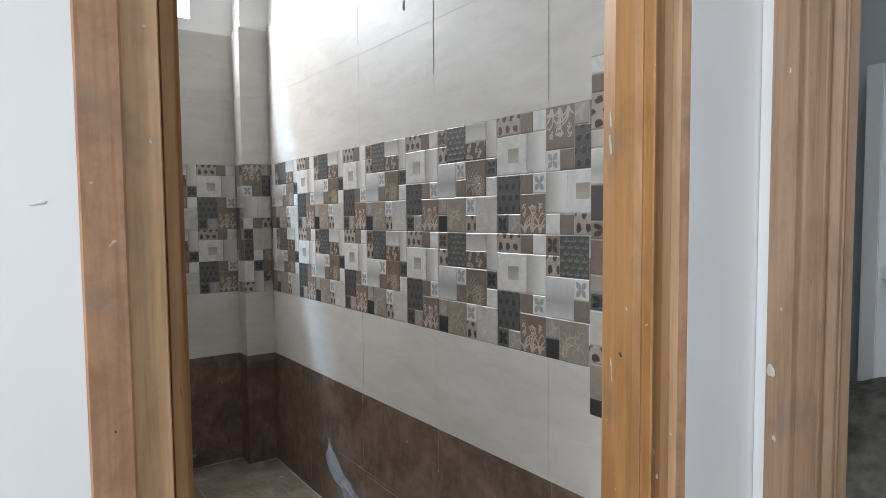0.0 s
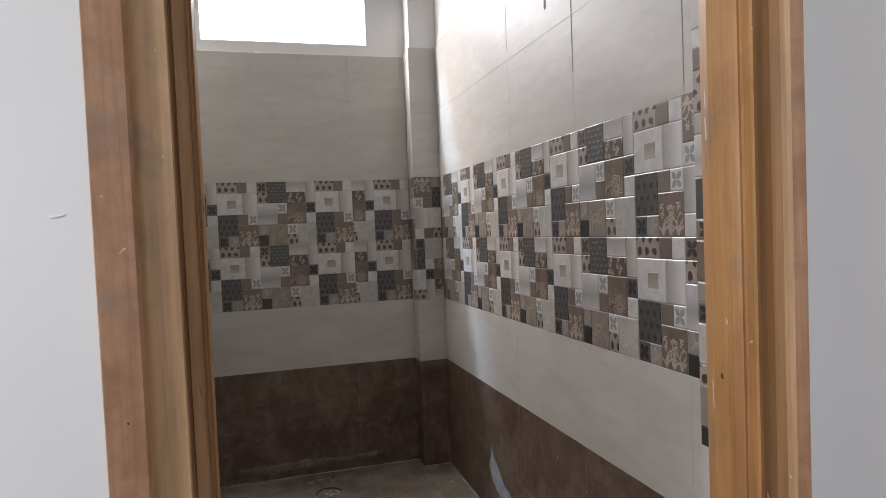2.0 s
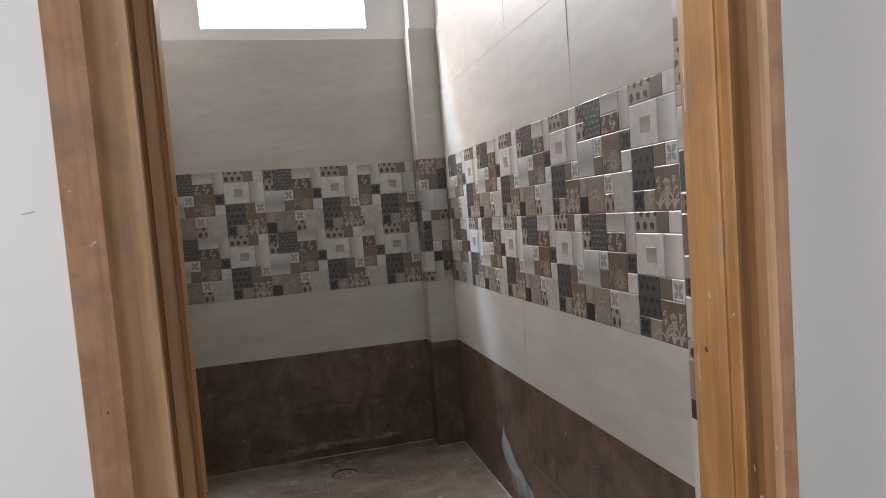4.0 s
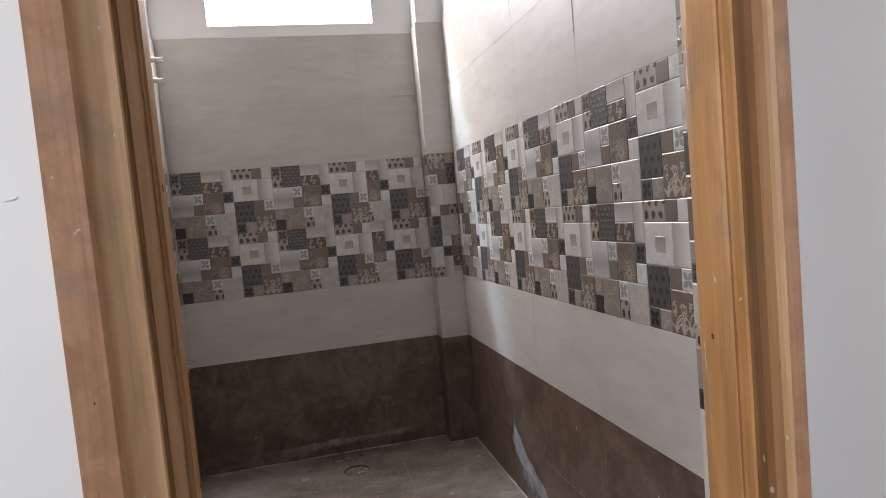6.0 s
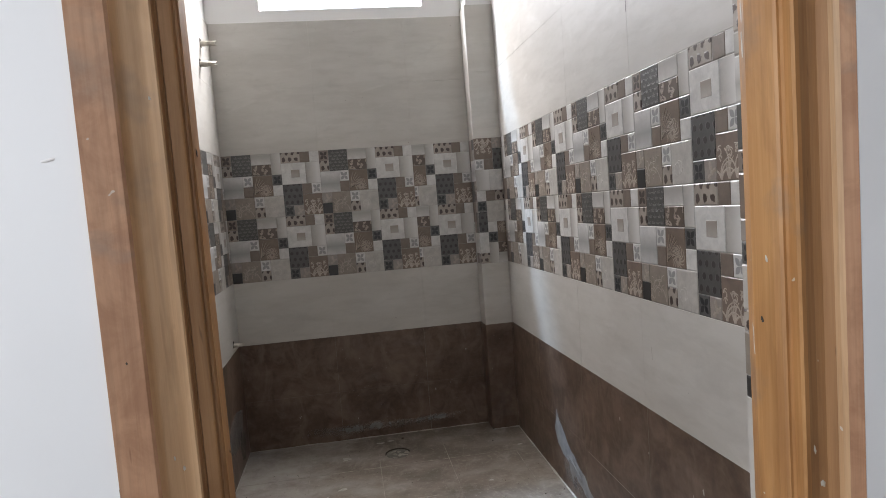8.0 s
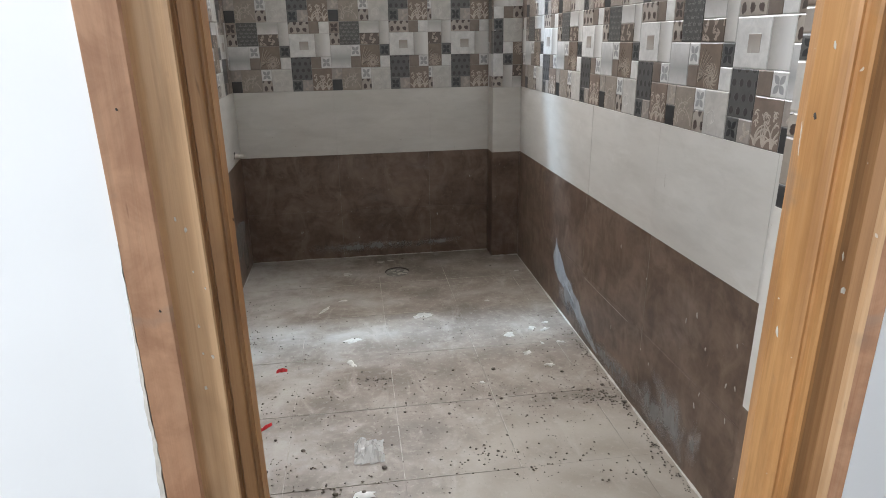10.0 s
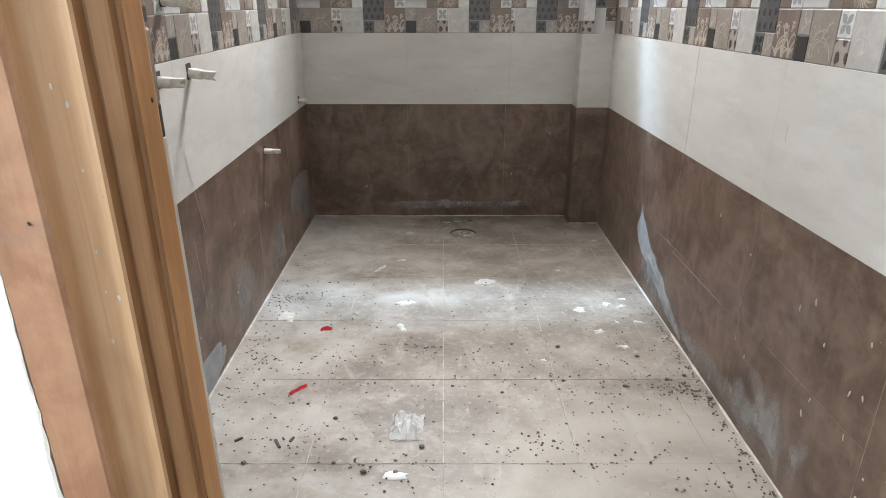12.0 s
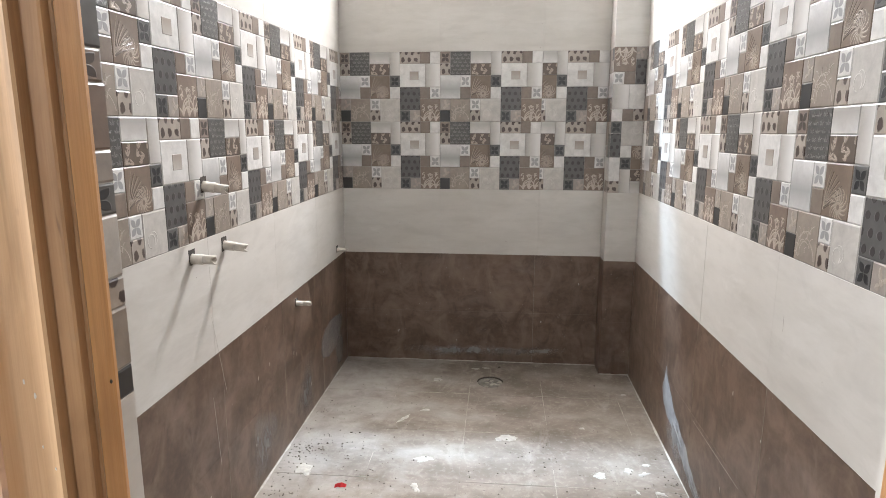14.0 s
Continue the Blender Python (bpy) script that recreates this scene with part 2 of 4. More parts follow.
# pale hollow, dark strips: wood tones with light and shade put into them
M_WOOD_PALE_LIT = mat_wood("pale_lit_hardwood_moulding", (0.45, 0.268, 0.135), (0.62, 0.415, 0.245), (0.55, 0.340, 0.182))
M_WOOD_DARK_SHADED = mat_wood("dark_shaded_hardwood_bead", (0.27, 0.130, 0.052), (0.42, 0.235, 0.110), (0.34, 0.178, 0.076))
M_WOOD_DULL = mat_wood("dull_hardwood", (0.28, 0.160, 0.095), (0.44, 0.29, 0.19), (0.36, 0.225, 0.14))
M_PVC = mat_plain("ivory_pvc", (0.50, 0.46, 0.395), 0.45, scale=60, vary=0.25)
# near-black: shade of pipe holes and drain put in as colour, also wood knots
M_SHADE_KNOT = mat_plain("hole_shade_and_knots", (0.060, 0.050, 0.042), 0.95, scale=80, bump=0.6)
M_MORTAR = mat_plain("grey_mortar", (0.20, 0.185, 0.16), 0.95, scale=26, vary=0.45, bump=0.9)


def mat_smear():
    """Dried slurry that thins out towards its rim (u of the film's map: 0 at the rim, 1 in the middle)."""
    n = Nodes("dried_cement_slurry", 0.6)
    g = n.geo()
    sep = n.t.nodes.new("ShaderNodeSeparateXYZ")
    n.link(n.uv(), sep.inputs[0])
    wisp = n.noise(n.scaled(g, (14, 14, 6), (0.5, 0, 0)), 1.6, 6, 0.62, 1.0)
    n.colour(n.mix(n.grey(wisp, 0.35, 0.65), (0.28, 0.262, 0.245), (0.42, 0.405, 0.39)))
    cover = n.math("ADD", n.math("MULTIPLY", sep.outputs[0], 0.55), wisp)
    n.link(n.grey(cover, 0.50, 0.90, 0.0, 0.50), n.b.inputs["Alpha"])
    n.bump(wisp, 0.3, 0.001)
    return n.mat


M_SMEAR = mat_smear()
M_SLURRY = mat_plain("thick_dried_slurry", (0.31, 0.315, 0.32), 0.7, scale=18, vary=0.3, bump=0.3)
haze = Nodes("thin_cement_haze", 0.7)
haze.colour((0.34, 0.335, 0.33))
haze.link(haze.grey(haze.noise(haze.geo(), 14, 4), 0.3, 0.7, 0.25, 0.50), haze.b.inputs["Alpha"])
M_HAZE = haze.mat
M_STAIN_PALE = mat_plain("pinkish_smudge", (0.79, 0.775, 0.77), 0.8, scale=60, vary=0.1)
M_STAIN = mat_plain("grey_mortar_stain", (0.20, 0.19, 0.18), 0.8, scale=60, vary=0.3)
M_SPLASH = mat_plain("white_cement_splash", (0.46, 0.43, 0.385), 0.75, scale=60, vary=0.25, bump=0.4)
M_GRAVEL = mat_plain("mortar_crumbs", (0.150, 0.128, 0.104), 0.95, scale=120, vary=0.5, bump=0.5)
M_RED = mat_plain("red_plastic_wrapper", (0.55, 0.025, 0.03), 0.35, scale=70)
M_PAPER = mat_plain("white_paper_scrap", (0.75, 0.74, 0.72), 0.7, scale=70, vary=0.1)
M_FLECK = mat_plain("white_paint_fleck", (0.62, 0.58, 0.51), 0.7, scale=70, vary=0.1)
M_STICK = mat_plain("dark_wood_splinter", (0.07, 0.06, 0.05), 0.8, scale=60)

RELIEF = {
    "W": mat_cell("white", (0.60, 0.585, 0.56)),
    # V: a rounded relief's shading graded into the colour of a flat motif
    "V": mat_cell("white_side_shaded", (0.36, 0.335, 0.305), (0.63, 0.615, 0.59), "side"),
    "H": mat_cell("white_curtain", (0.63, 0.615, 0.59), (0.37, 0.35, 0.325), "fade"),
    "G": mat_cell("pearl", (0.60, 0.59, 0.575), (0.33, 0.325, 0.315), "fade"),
    "E": mat_cell("embossed", (0.47, 0.445, 0.41)),
    "O": mat_cell("ornate", (0.082, 0.080, 0.075)),
    "B": mat_cell("brown", (0.190, 0.150, 0.122)),
    "P": mat_cell("palm", (0.180, 0.134, 0.102)),
    "L": mat_cell("leafy", (0.115, 0.087, 0.068)),
    "C": mat_cell("coral", (0.190, 0.142, 0.112)),
    "S": mat_cell("spotted", (0.36, 0.315, 0.27), (0.070, 0.048, 0.041), "spots"),
    "D": mat_cell("dark_dotted", (0.092, 0.090, 0.087), (0.042, 0.036, 0.035), "dots"),
    "K": mat_cell("dark_petal", (0.105, 0.104, 0.100), (0.024, 0.025, 0.027), "petal"),
    "X": mat_cell("pale_petal", (0.60, 0.59, 0.57), (0.29, 0.287, 0.285), "petal"),
    "Q": mat_cell("brown_petal", (0.23, 0.185, 0.155), (0.06, 0.045, 0.038), "petal"),
    "I": mat_cell("inset", (0.46, 0.425, 0.39), (0.31, 0.265, 0.225), "fade"),
    "N": mat_cell("black", (0.036, 0.035, 0.035)),
    "T": mat_cell("tan_swirl", (0.27, 0.228, 0.190)),
    "F": mat_cell("grey_flower", (0.30, 0.265, 0.235)),
    "p": mat_cell("pale_line", (0.45, 0.385, 0.325)),
    "t": mat_cell("tan_line", (0.38, 0.325, 0.275)),
    "o": mat_cell("grey_line", (0.155, 0.152, 0.143)),
    "e": mat_cell("pearl_line", (0.52, 0.495, 0.46)),
    "q": mat_cell("leaf_line", (0.36, 0.300, 0.245)),
    "d": mat_cell("dark_line", (0.105, 0.078, 0.060)),
}
SLOTS = list(RELIEF)

# ---- building helpers ----


def mesh_object(name, verts, faces, material, parent=None, label=""):
    me = bpy.data.meshes.new(name)
    me.from_pydata([tuple(v) for v in verts], [], faces)
    me.update()
    me.materials.append(material)
    ob = new(name, me)
    ob.parent = parent
    if label:
        ob["label"] = label
    return ob


def part(name, bm, material, parent=None, label=""):
    """One mesh object out of a bmesh, under a thing or a part."""
    bmesh.ops.recalc_face_normals(bm, faces=bm.faces[:])
    me = bpy.data.meshes.new(name)
    bm.to_mesh(me)
    bm.free()
    me.materials.append(material)
    ob = new(name, me)
    ob.parent = parent
    if label:
        ob["label"] = label
    return ob


def empty(name, place=(0, 0, 0)):
    ob = new(name)
    ob.location = place
    return ob


def add_box(bm, lo, hi, bevel=0.0):
    m = Matrix.Translation([(a + b) / 2 for a, b in zip(lo, hi)]) @ Matrix.Diagonal([b - a for a, b in zip(lo, hi)] + [1])
    r = bmesh.ops.create_cube(bm, size=1, matrix=m)
    if bevel:
        edges = {e for v in r["verts"] for e in v.link_edges}
        bmesh.ops.bevel(bm, geom=list(edges), offset=bevel, segments=2, affect="EDGES")


def box(name, lo, hi, material, parent=None, bevel=0.0, label=""):
    bm = bmesh.new()
    add_box(bm, lo, hi, bevel)
    return part(name, bm, material, parent, label)


def prism(name, plan, z0, z1, material, parent=None, label=""):
    """A plan outline, extruded upright."""
    bm = bmesh.new()
    low = [bm.verts.new((x, y, z0)) for x, y in plan]
    high = [bm.verts.new((x, y, z1)) for x, y in plan]
    bm.faces.new(low)
    bm.faces.new(high)
    for k in range(len(plan)):
        bm.faces.new((low[k], low[k - 1], high[k - 1], high[k]))
    return part(name, bm, material, parent, label)


def structure(ob, label, category):
    return tagged(ob, label, category, kind="structure")


# ---- the setting ----
XL, XR, YB, YP, XP = -0.215, 1.10, 3.05, 2.943, 0.967   # bathroom's finished faces
YI_L, YI_R = 0.715, 0.700                               # inner face of the door wall
TT = 0.010                                              # tile thickness
CEIL = 2.85
WIN = (0.022, 0.785, 2.085, 2.78)                       # ventilator: x0, x1, z0, z1
TOP_L, TOP_B, TOP_R = 2.03, 2.03, 2.068                 # upper edge of the tiling


def fy(x):
    """Outer face of the door wall, which is slightly out of square."""
    return 0.585 - 0.062 * (x - 0.10)


bath_floor = box("floor", (XL - 0.1, 0.50, -0.12), (XR + 0.08, YB + 0.1, -0.0005), M_GROUT)
structure(bath_floor, "dusty beige ceramic tiled bathroom floor with cement dust", "floor")
room_floor = box("floor_room", (-2.6, -2.6, -0.13), (3.2, 0.5, -0.010), M_MORTAR)
structure(room_floor, "unfinished grey cement floor of the outer room", "floor")
side_floor = box("floor_side_room", (XR + 0.08, 0.5, -0.13), (3.2, 2.2, -0.010), M_MORTAR)
structure(side_floor, "unfinished grey cement floor of the side room", "floor")

bm = bmesh.new()
x0, x1, z0, z1 = WIN
YO = YB + TT
for lo, hi in (((XL - 0.15, YO, -0.1), (x0, YO + 0.1, CEIL)), ((x1, YO, -0.1), (XR + 0.15, YO + 0.1, CEIL)),
               ((x0, YO, -0.1), (x1, YO + 0.1, z0)), ((x0, YO, z1), (x1, YO + 0.1, CEIL))):
    add_box(bm, lo, hi)
wall_back = structure(part("wall_back", bm, M_INNER), "tiled bathroom end wall with a high open ventilator", "wall")
wall_right = structure(box("wall_right", (XR + TT, fy(1.1) + 0.02, -0.1), (XR + 0.14, YO, CEIL), M_INNER),
                       "tiled bathroom side wall with a patterned relief band", "wall")
wall_left = structure(box("wall_left", (XL - 0.16, 0.60, -0.1), (XL - TT, YO, CEIL), M_INNER),
                      "tiled bathroom side wall with capped water pipes", "wall")
pillar = structure(box("wall_pillar", (XP + TT, YP + TT, -0.1), (XR + TT, YO, CEIL), M_INNER),
                   "narrow tiled pillar in the bathroom corner", "pillar")
ceiling = structure(box("ceiling", (-2.7, -2.7, CEIL), (3.3, YO + 0.1, CEIL + 0.12), M_INNER), "plain white plastered ceiling", "ceiling")

OPEN_L, OPEN_R, HEAD = 0.157, 0.846, 2.07
door_wall = structure(prism("wall_door", [(-2.6, fy(-2.6)), (OPEN_L - 0.055, fy(0.1)), (OPEN_L - 0.055, 0.66), (OPEN_L, 0.66), (OPEN_L, YI_L - 0.002), (XL - 0.05, YI_L - 0.002),
                                               (XL - 0.05, 0.9), (-2.6, 0.9)], -0.1, CEIL, M_WALL),
                      "white painted wall beside the bathroom door", "wall")
door_wall_b = structure(prism("wall_door_side", [(OPEN_R + 0.018, fy(0.864)), (1.032, fy(1.03)), (1.15, fy(1.03)), (1.15, YI_R - 0.002), (OPEN_R, YI_R - 0.002),
                                                 (OPEN_R, 0.652), (OPEN_R + 0.018, 0.652)], -0.1, CEIL, M_WALL),
                        "white painted wall between two door frames", "wall")
lintel = structure(prism("wall_lintel", [(OPEN_L - 0.055, fy(0.1)), (OPEN_R + 0.018, fy(0.864)), (OPEN_R + 0.018, YI_R - 0.002), (OPEN_L - 0.055, YI_L - 0.002)],
                         HEAD, CEIL, M_WALL), "white painted wall above the bathroom door", "wall")


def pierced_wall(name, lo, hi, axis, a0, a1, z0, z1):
    """An unseen plain wall along an axis (0 or 1) with one opening added for a lamp."""
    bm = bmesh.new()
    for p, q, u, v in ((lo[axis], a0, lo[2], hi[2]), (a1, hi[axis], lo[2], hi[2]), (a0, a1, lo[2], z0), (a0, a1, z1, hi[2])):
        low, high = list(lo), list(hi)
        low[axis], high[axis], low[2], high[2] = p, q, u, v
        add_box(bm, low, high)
    return structure(part(name, bm, M_WALL), "plain white wall of the outer room with an added lamp opening", "wall")


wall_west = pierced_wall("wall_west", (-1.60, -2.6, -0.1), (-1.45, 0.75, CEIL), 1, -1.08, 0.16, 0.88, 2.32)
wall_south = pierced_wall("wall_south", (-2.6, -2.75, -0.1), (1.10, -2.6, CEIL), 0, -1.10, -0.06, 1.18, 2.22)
wall_south_side = pierced_wall("wall_south_side", (1.10, -2.75, -0.1), (3.3, -2.6, CEIL), 0, 1.20, 1.64, 1.18, 2.22)
# wall with the second door, at right angles to the first
SIDE_X, D2A, D2B = 1.03, 0.508, -0.42
bm = bmesh.new()
add_box(bm, (SIDE_X, D2A - 0.002, -0.1), (SIDE_X + 0.12, fy(1.03) - 0.001, CEIL))
add_box(bm, (SIDE_X, -2.6, -0.1), (SIDE_X + 0.12, D2B, CEIL))
add_box(bm, (SIDE_X, D2B, HEAD), (SIDE_X + 0.12, D2A - 0.002, CEIL))
wall_side = structure(part("wall_side", bm, M_WALL), "white painted wall with a second door opening", "wall")
wall_side_end = structure(box("wall_side_end", (2.62, -2.6, -0.1), (2.75, 2.2, CEIL), M_GREY), "grey blue painted far wall of the side room", "wall")
wall_side_north = structure(box("wall_side_north", (XR + 0.14, 1.9, -0.1), (2.62, 2.05, CEIL), M_GREY), "grey blue painted wall of the side room", "wall")

bm = bmesh.new()
add_box(bm, (-6, 9.0, -2.0), (7, 9.02, 8.0))
n = Nodes("overcast_glow", 1.0)
n.colour((0.9, 0.93, 0.96))
n.b.inputs["Emission Color"].default_value = (0.95, 0.98, 1.0, 1)
n.b.inputs["Emission Strength"].default_value = 2.0
n.mat.cycles.emission_sampling = "NONE"
backdrop = structure(part("backdrop", bm, n.mat), "plain bright overcast sky outside the ventilator", "sky")

# ---- door frames ----


def flowing(points, steps=3):
    """Points along a smooth curve through the given ones."""
    ext = [points[0]] + list(points) + [points[-1]]
    out = []
    for a, b, c, d in zip(ext, ext[1:], ext[2:], ext[3:]):
        for k in range(steps):
            t = k / steps
            out.append(tuple(0.5 * (2 * b[q] + (c[q] - a[q]) * t + (2 * a[q] - 5 * b[q] + 4 * c[q] - d[q]) * t * t + (3 * b[q] - a[q] - 3 * c[q] + d[q]) * t ** 3) for q in (0, 1)))
    return out + [tuple(points[-1])]


HOLLOW = flowing([(0.1368, 0.5920), (0.1371, 0.6005), (0.1383, 0.6040), (0.1410, 0.6062), (0.1470, 0.6070), (0.1550, 0.6068), (0.1620, 0.6062), (0.1685, 0.6054)])
LEFT_PROFILE = [(0.100, 0.584), (0.1015, 0.5805), (0.1340, 0.5860), (0.1366, 0.5890)] + HOLLOW + [
    (0.1700, 0.6080), (0.1705, 0.6190), (0.1720, 0.6200), (0.1735, 0.6165), (0.1835, 0.6190), (0.1852, 0.6205), (0.1857, 0.6285), (0.1880, 0.6290), (0.1910, 0.6265), (0.1920, 0.652), (0.1890, 0.660), (0.100, 0.660)]
RIGHT_PROFILE = [(0.8645, 0.542), (0.8635, 0.538), (0.8500, 0.5440), (0.8462, 0.5480), (0.8450, 0.5540), (0.8400, 0.5650), (0.8300, 0.5655), (0.8160, 0.5600), (0.8080, 0.5560),
                 (0.8050, 0.5580), (0.8050, 0.5690), (0.8020, 0.5705), (0.7985, 0.5700), (0.7960, 0.5730), (0.7930, 0.5800), (0.7905, 0.6130), (0.7935, 0.6200), (0.8090, 0.6500), (0.8645, 0.651)]


def jamb(name, profile, z1, parent, material, face_rows=(), pale_rows=(), dark_rows=()):
    """An upright of the frame: its moulded section, with a slight waver along its length."""
    bm = bmesh.new()
    rows = []
    steps = 26
    for k in range(steps + 1):
        z = z1 * k / steps
        ring = []
        for i, (x, y) in enumerate(profile):
            w = 0.0006 * noise.noise((x * 30, y * 30, z * 3.0))
            ring.append(bm.verts.new((x + w, y + w, z)))
        rows.append(ring)
    for a, b in zip(rows, rows[1:]):
        for i in range(len(profile)):
            f = bm.faces.new((a[i - 1], a[i], b[i], b[i - 1]))
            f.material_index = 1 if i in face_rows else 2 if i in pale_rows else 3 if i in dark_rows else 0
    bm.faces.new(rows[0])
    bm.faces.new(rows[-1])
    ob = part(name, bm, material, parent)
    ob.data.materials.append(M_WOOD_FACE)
    ob.data.materials.append(M_WOOD_PALE_LIT)
    ob.data.materials.append(M_WOOD_DARK_SHADED)
    return ob


door_1 = structure(empty("door_1", (0.48, 0.6, 0)), "orange brown varnished wooden door frame without its leaf", "door frame")
INV = Matrix.Translation((-0.48, -0.6, 0))
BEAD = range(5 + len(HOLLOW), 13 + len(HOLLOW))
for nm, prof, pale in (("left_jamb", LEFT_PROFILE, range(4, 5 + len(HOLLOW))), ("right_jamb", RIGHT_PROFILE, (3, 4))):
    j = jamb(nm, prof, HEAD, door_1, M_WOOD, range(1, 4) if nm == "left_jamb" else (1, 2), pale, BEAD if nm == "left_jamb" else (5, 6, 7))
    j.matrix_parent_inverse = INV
h = box("head", (0.19, 0.575, HEAD - 0.07), (0.79, 0.655, HEAD), M_WOOD, door_1, 0.004)
h.matrix_parent_inverse = INV

# second frame: the same moulding, turned into the wall at right angles
door_2 = structure(empty("door_2", (SIDE_X, 0.0, 0)), "dull brown wooden door frame splashed with paint", "door frame")
INV2 = Matrix.Translation((-SIDE_X, 0, 0))
SECOND = [(SIDE_X - 0.004 + (y - 0.578), D2A - (x - 0.102)) for x, y in LEFT_PROFILE]
j = jamb("far_jamb", SECOND, HEAD, door_2, M_WOOD_DULL)
j.matrix_parent_inverse = INV2
j = jamb("near_jamb", [(x, D2B + 0.002 + (D2A - y)) for x, y in SECOND], HEAD, door_2, M_WOOD_DULL)
j.matrix_parent_inverse = INV2
h = box("head", (SIDE_X, D2B + 0.09, HEAD - 0.07), (SIDE_X + 0.08, D2A - 0.09, HEAD), M_WOOD_DULL, door_2, 0.004)
h.matrix_parent_inverse = INV2

# ---- side room, glimpsed past the second door ----


def cement_heap():
    bm = bmesh.new()
    bmesh.ops.create_icosphere(bm, subdivisions=5, radius=1)
    for v in bm.verts:
        d = v.co.normalized()
        r = 1 + 0.16 * noise.noise(d * 2.2) + 0.07 * noise.noise(d * 7) + 0.03 * noise.noise(d * 22)
        v.co = Vector((d.x * r * 0.42, d.y * r * 0.62, max(0.0, 0.30 + d.z * r * 0.42)))
    for f in bm.faces:
        f.smooth = True
    ob = part("cement_heap", bm, M_MORTAR)
    ob.location = (2.05, 0.62, -0.01)
    return tagged(ob, "rough grey heap of dry cement mortar in the side room", "cement heap")


cement_heap()


def wall_shelf():
    """A built-in white shelf unit."""
    th = empty("built_in_shelf", (2.62, 0.75, 0))
    inv = Matrix.Translation((-2.62, -0.75, 0))
    for nm, lo, hi in (("side_panel", (2.36, 0.86, 0), (2.618, 0.91, 1.66)), ("side_panel", (2.36, -0.2, 0), (2.618, -0.15, 1.66)),
                       ("top_panel", (2.36, -0.15, 1.61), (2.618, 0.86, 1.66)), ("shelf", (2.38, -0.15, 0.97), (2.618, 0.86, 1.01)),
                       ("shelf", (2.38, -0.15, 0.55), (2.618, 0.86, 0.59))):
        o = box(nm, lo, hi, M_WALL, th, 0.003)
        o.matrix_parent_inverse = inv
    return tagged(th, "white painted built-in masonry shelf against the wall", "shelf")


wall_shelf()

# ---- tiling: lines of the courses ----


def rise(y):
    """The courses on the right wall climb a little towards the door."""
    return max(0.0, YP - y)


def rz_dado(y): return 0.527 + 0.014 * rise(y)
def rz_mid(y): return 0.827 + 0.014 * rise(y)
def rz_top(y): return 1.427 + 0.007 * rise(y)


class Face:
    """A tiled face: origin, direction of u, and the heights of its courses along u."""

    def __init__(self, origin, along, parent, dado, mid, top):
        self.o, self.u, self.parent = Vector(origin), Vector(along), parent
        self.w = self.u.cross(Vector((0, 0, 1)))
        self.dado, self.mid, self.top = dado, mid, top

    def at(self, u, z, w):
        return self.o + self.u * u + Vector((0, 0, z)) + self.w * w


def const(v):
    return lambda u: v


def tile(face, u0, u1, za, zb, material, name="tile", gap=0.00015, lip=0.0005):
    """One wall tile: za and zb give its lower and upper edge along u."""
    u0, u1 = u0 + gap, u1 - gap
    if u1 - u0 < 0.004:
        return None
    g = gap
    t = random.uniform(-0.0004, 0.0004)
    outer = [(u0, za(u0) + g), (u1, za(u1) + g), (u1, zb(u1) - g), (u0, zb(u0) - g)]
    sg = [(1, 1), (-1, 1), (-1, -1), (1, -1)]
    verts = [face.at(u, z, -TT) for u, z in outer] + [face.at(u, z, t - lip) for u, z in outer]
    verts += [face.at(u + a * lip, z + b * lip, t) for (u, z), (a, b) in zip(outer, sg)]
    faces = [(8, 9, 10, 11)]
    for k in range(4):
        q = (k + 1) % 4
        faces += [(k, q, 4 + q, 4 + k), (4 + k, 4 + q, 8 + q, 8 + k)]
    return mesh_object(name, verts, faces, material, face.parent)


# motifs of one relief tile on its 10 x 6 grid: column, row from the top, width, height, kind
MOTIFS = """0 0 1 1 Q;1 0 2 2 O;3 0 2 1 H;5 0 1 2 V;0 1 1 1 S;3 1 2 1 L;0 2 2 2 G;2 2 1 1 X;3 2 2 2 P;2 3 1 1 B;5 2 1 1 K;5 3 1 1 W;
0 4 1 1 F;0 5 1 1 N;1 4 2 2 T;3 4 1 1 X;3 5 1 1 S;4 4 2 2 E;6 0 2 1 S;8 0 1 1 B;9 0 1 1 W;6 1 2.5 2 W;8.5 1 1.5 2 V;
6 3 2 2 D;8 3 1 1 B;9 3 1 1 X;8 4 2 2 C;6 5 1 1 K;7 5 1 1 F"""
INSET = (6.95, 1.62, 0.95, 0.80)                        # small raised picture inside the wide white motif
MOTIFS = [m.split() for m in MOTIFS.replace("\n", "").split(";")]
MOTIFS = [(float(a), float(b), float(c), float(d), k) for a, b, c, d, k in MOTIFS]


def curl(x, y, way, length, bend, wide, n=6):
    """A tapered stroke: it sets out at (x, y) along way (degrees) and bends as it goes."""
    out, a = [], radians(way)
    for k in range(n + 1):
        f = k / n
        out.append((x, y, wide * 1.45 * (1 - 0.7 * f)))
        x, y = x + math.cos(a) * length / n, y + math.sin(a) * length / n
        a += radians(bend) / n
    return out


def petal(x, y, way, length, wide):
    """A leaf that swells in its middle."""
    a = radians(way)
    return [(x + math.cos(a) * length * f, y + math.sin(a) * length * f, wide * w) for f, w in ((0, 0.25), (0.25, 0.8), (0.5, 1.0), (0.8, 0.75), (1.0, 0.2))]


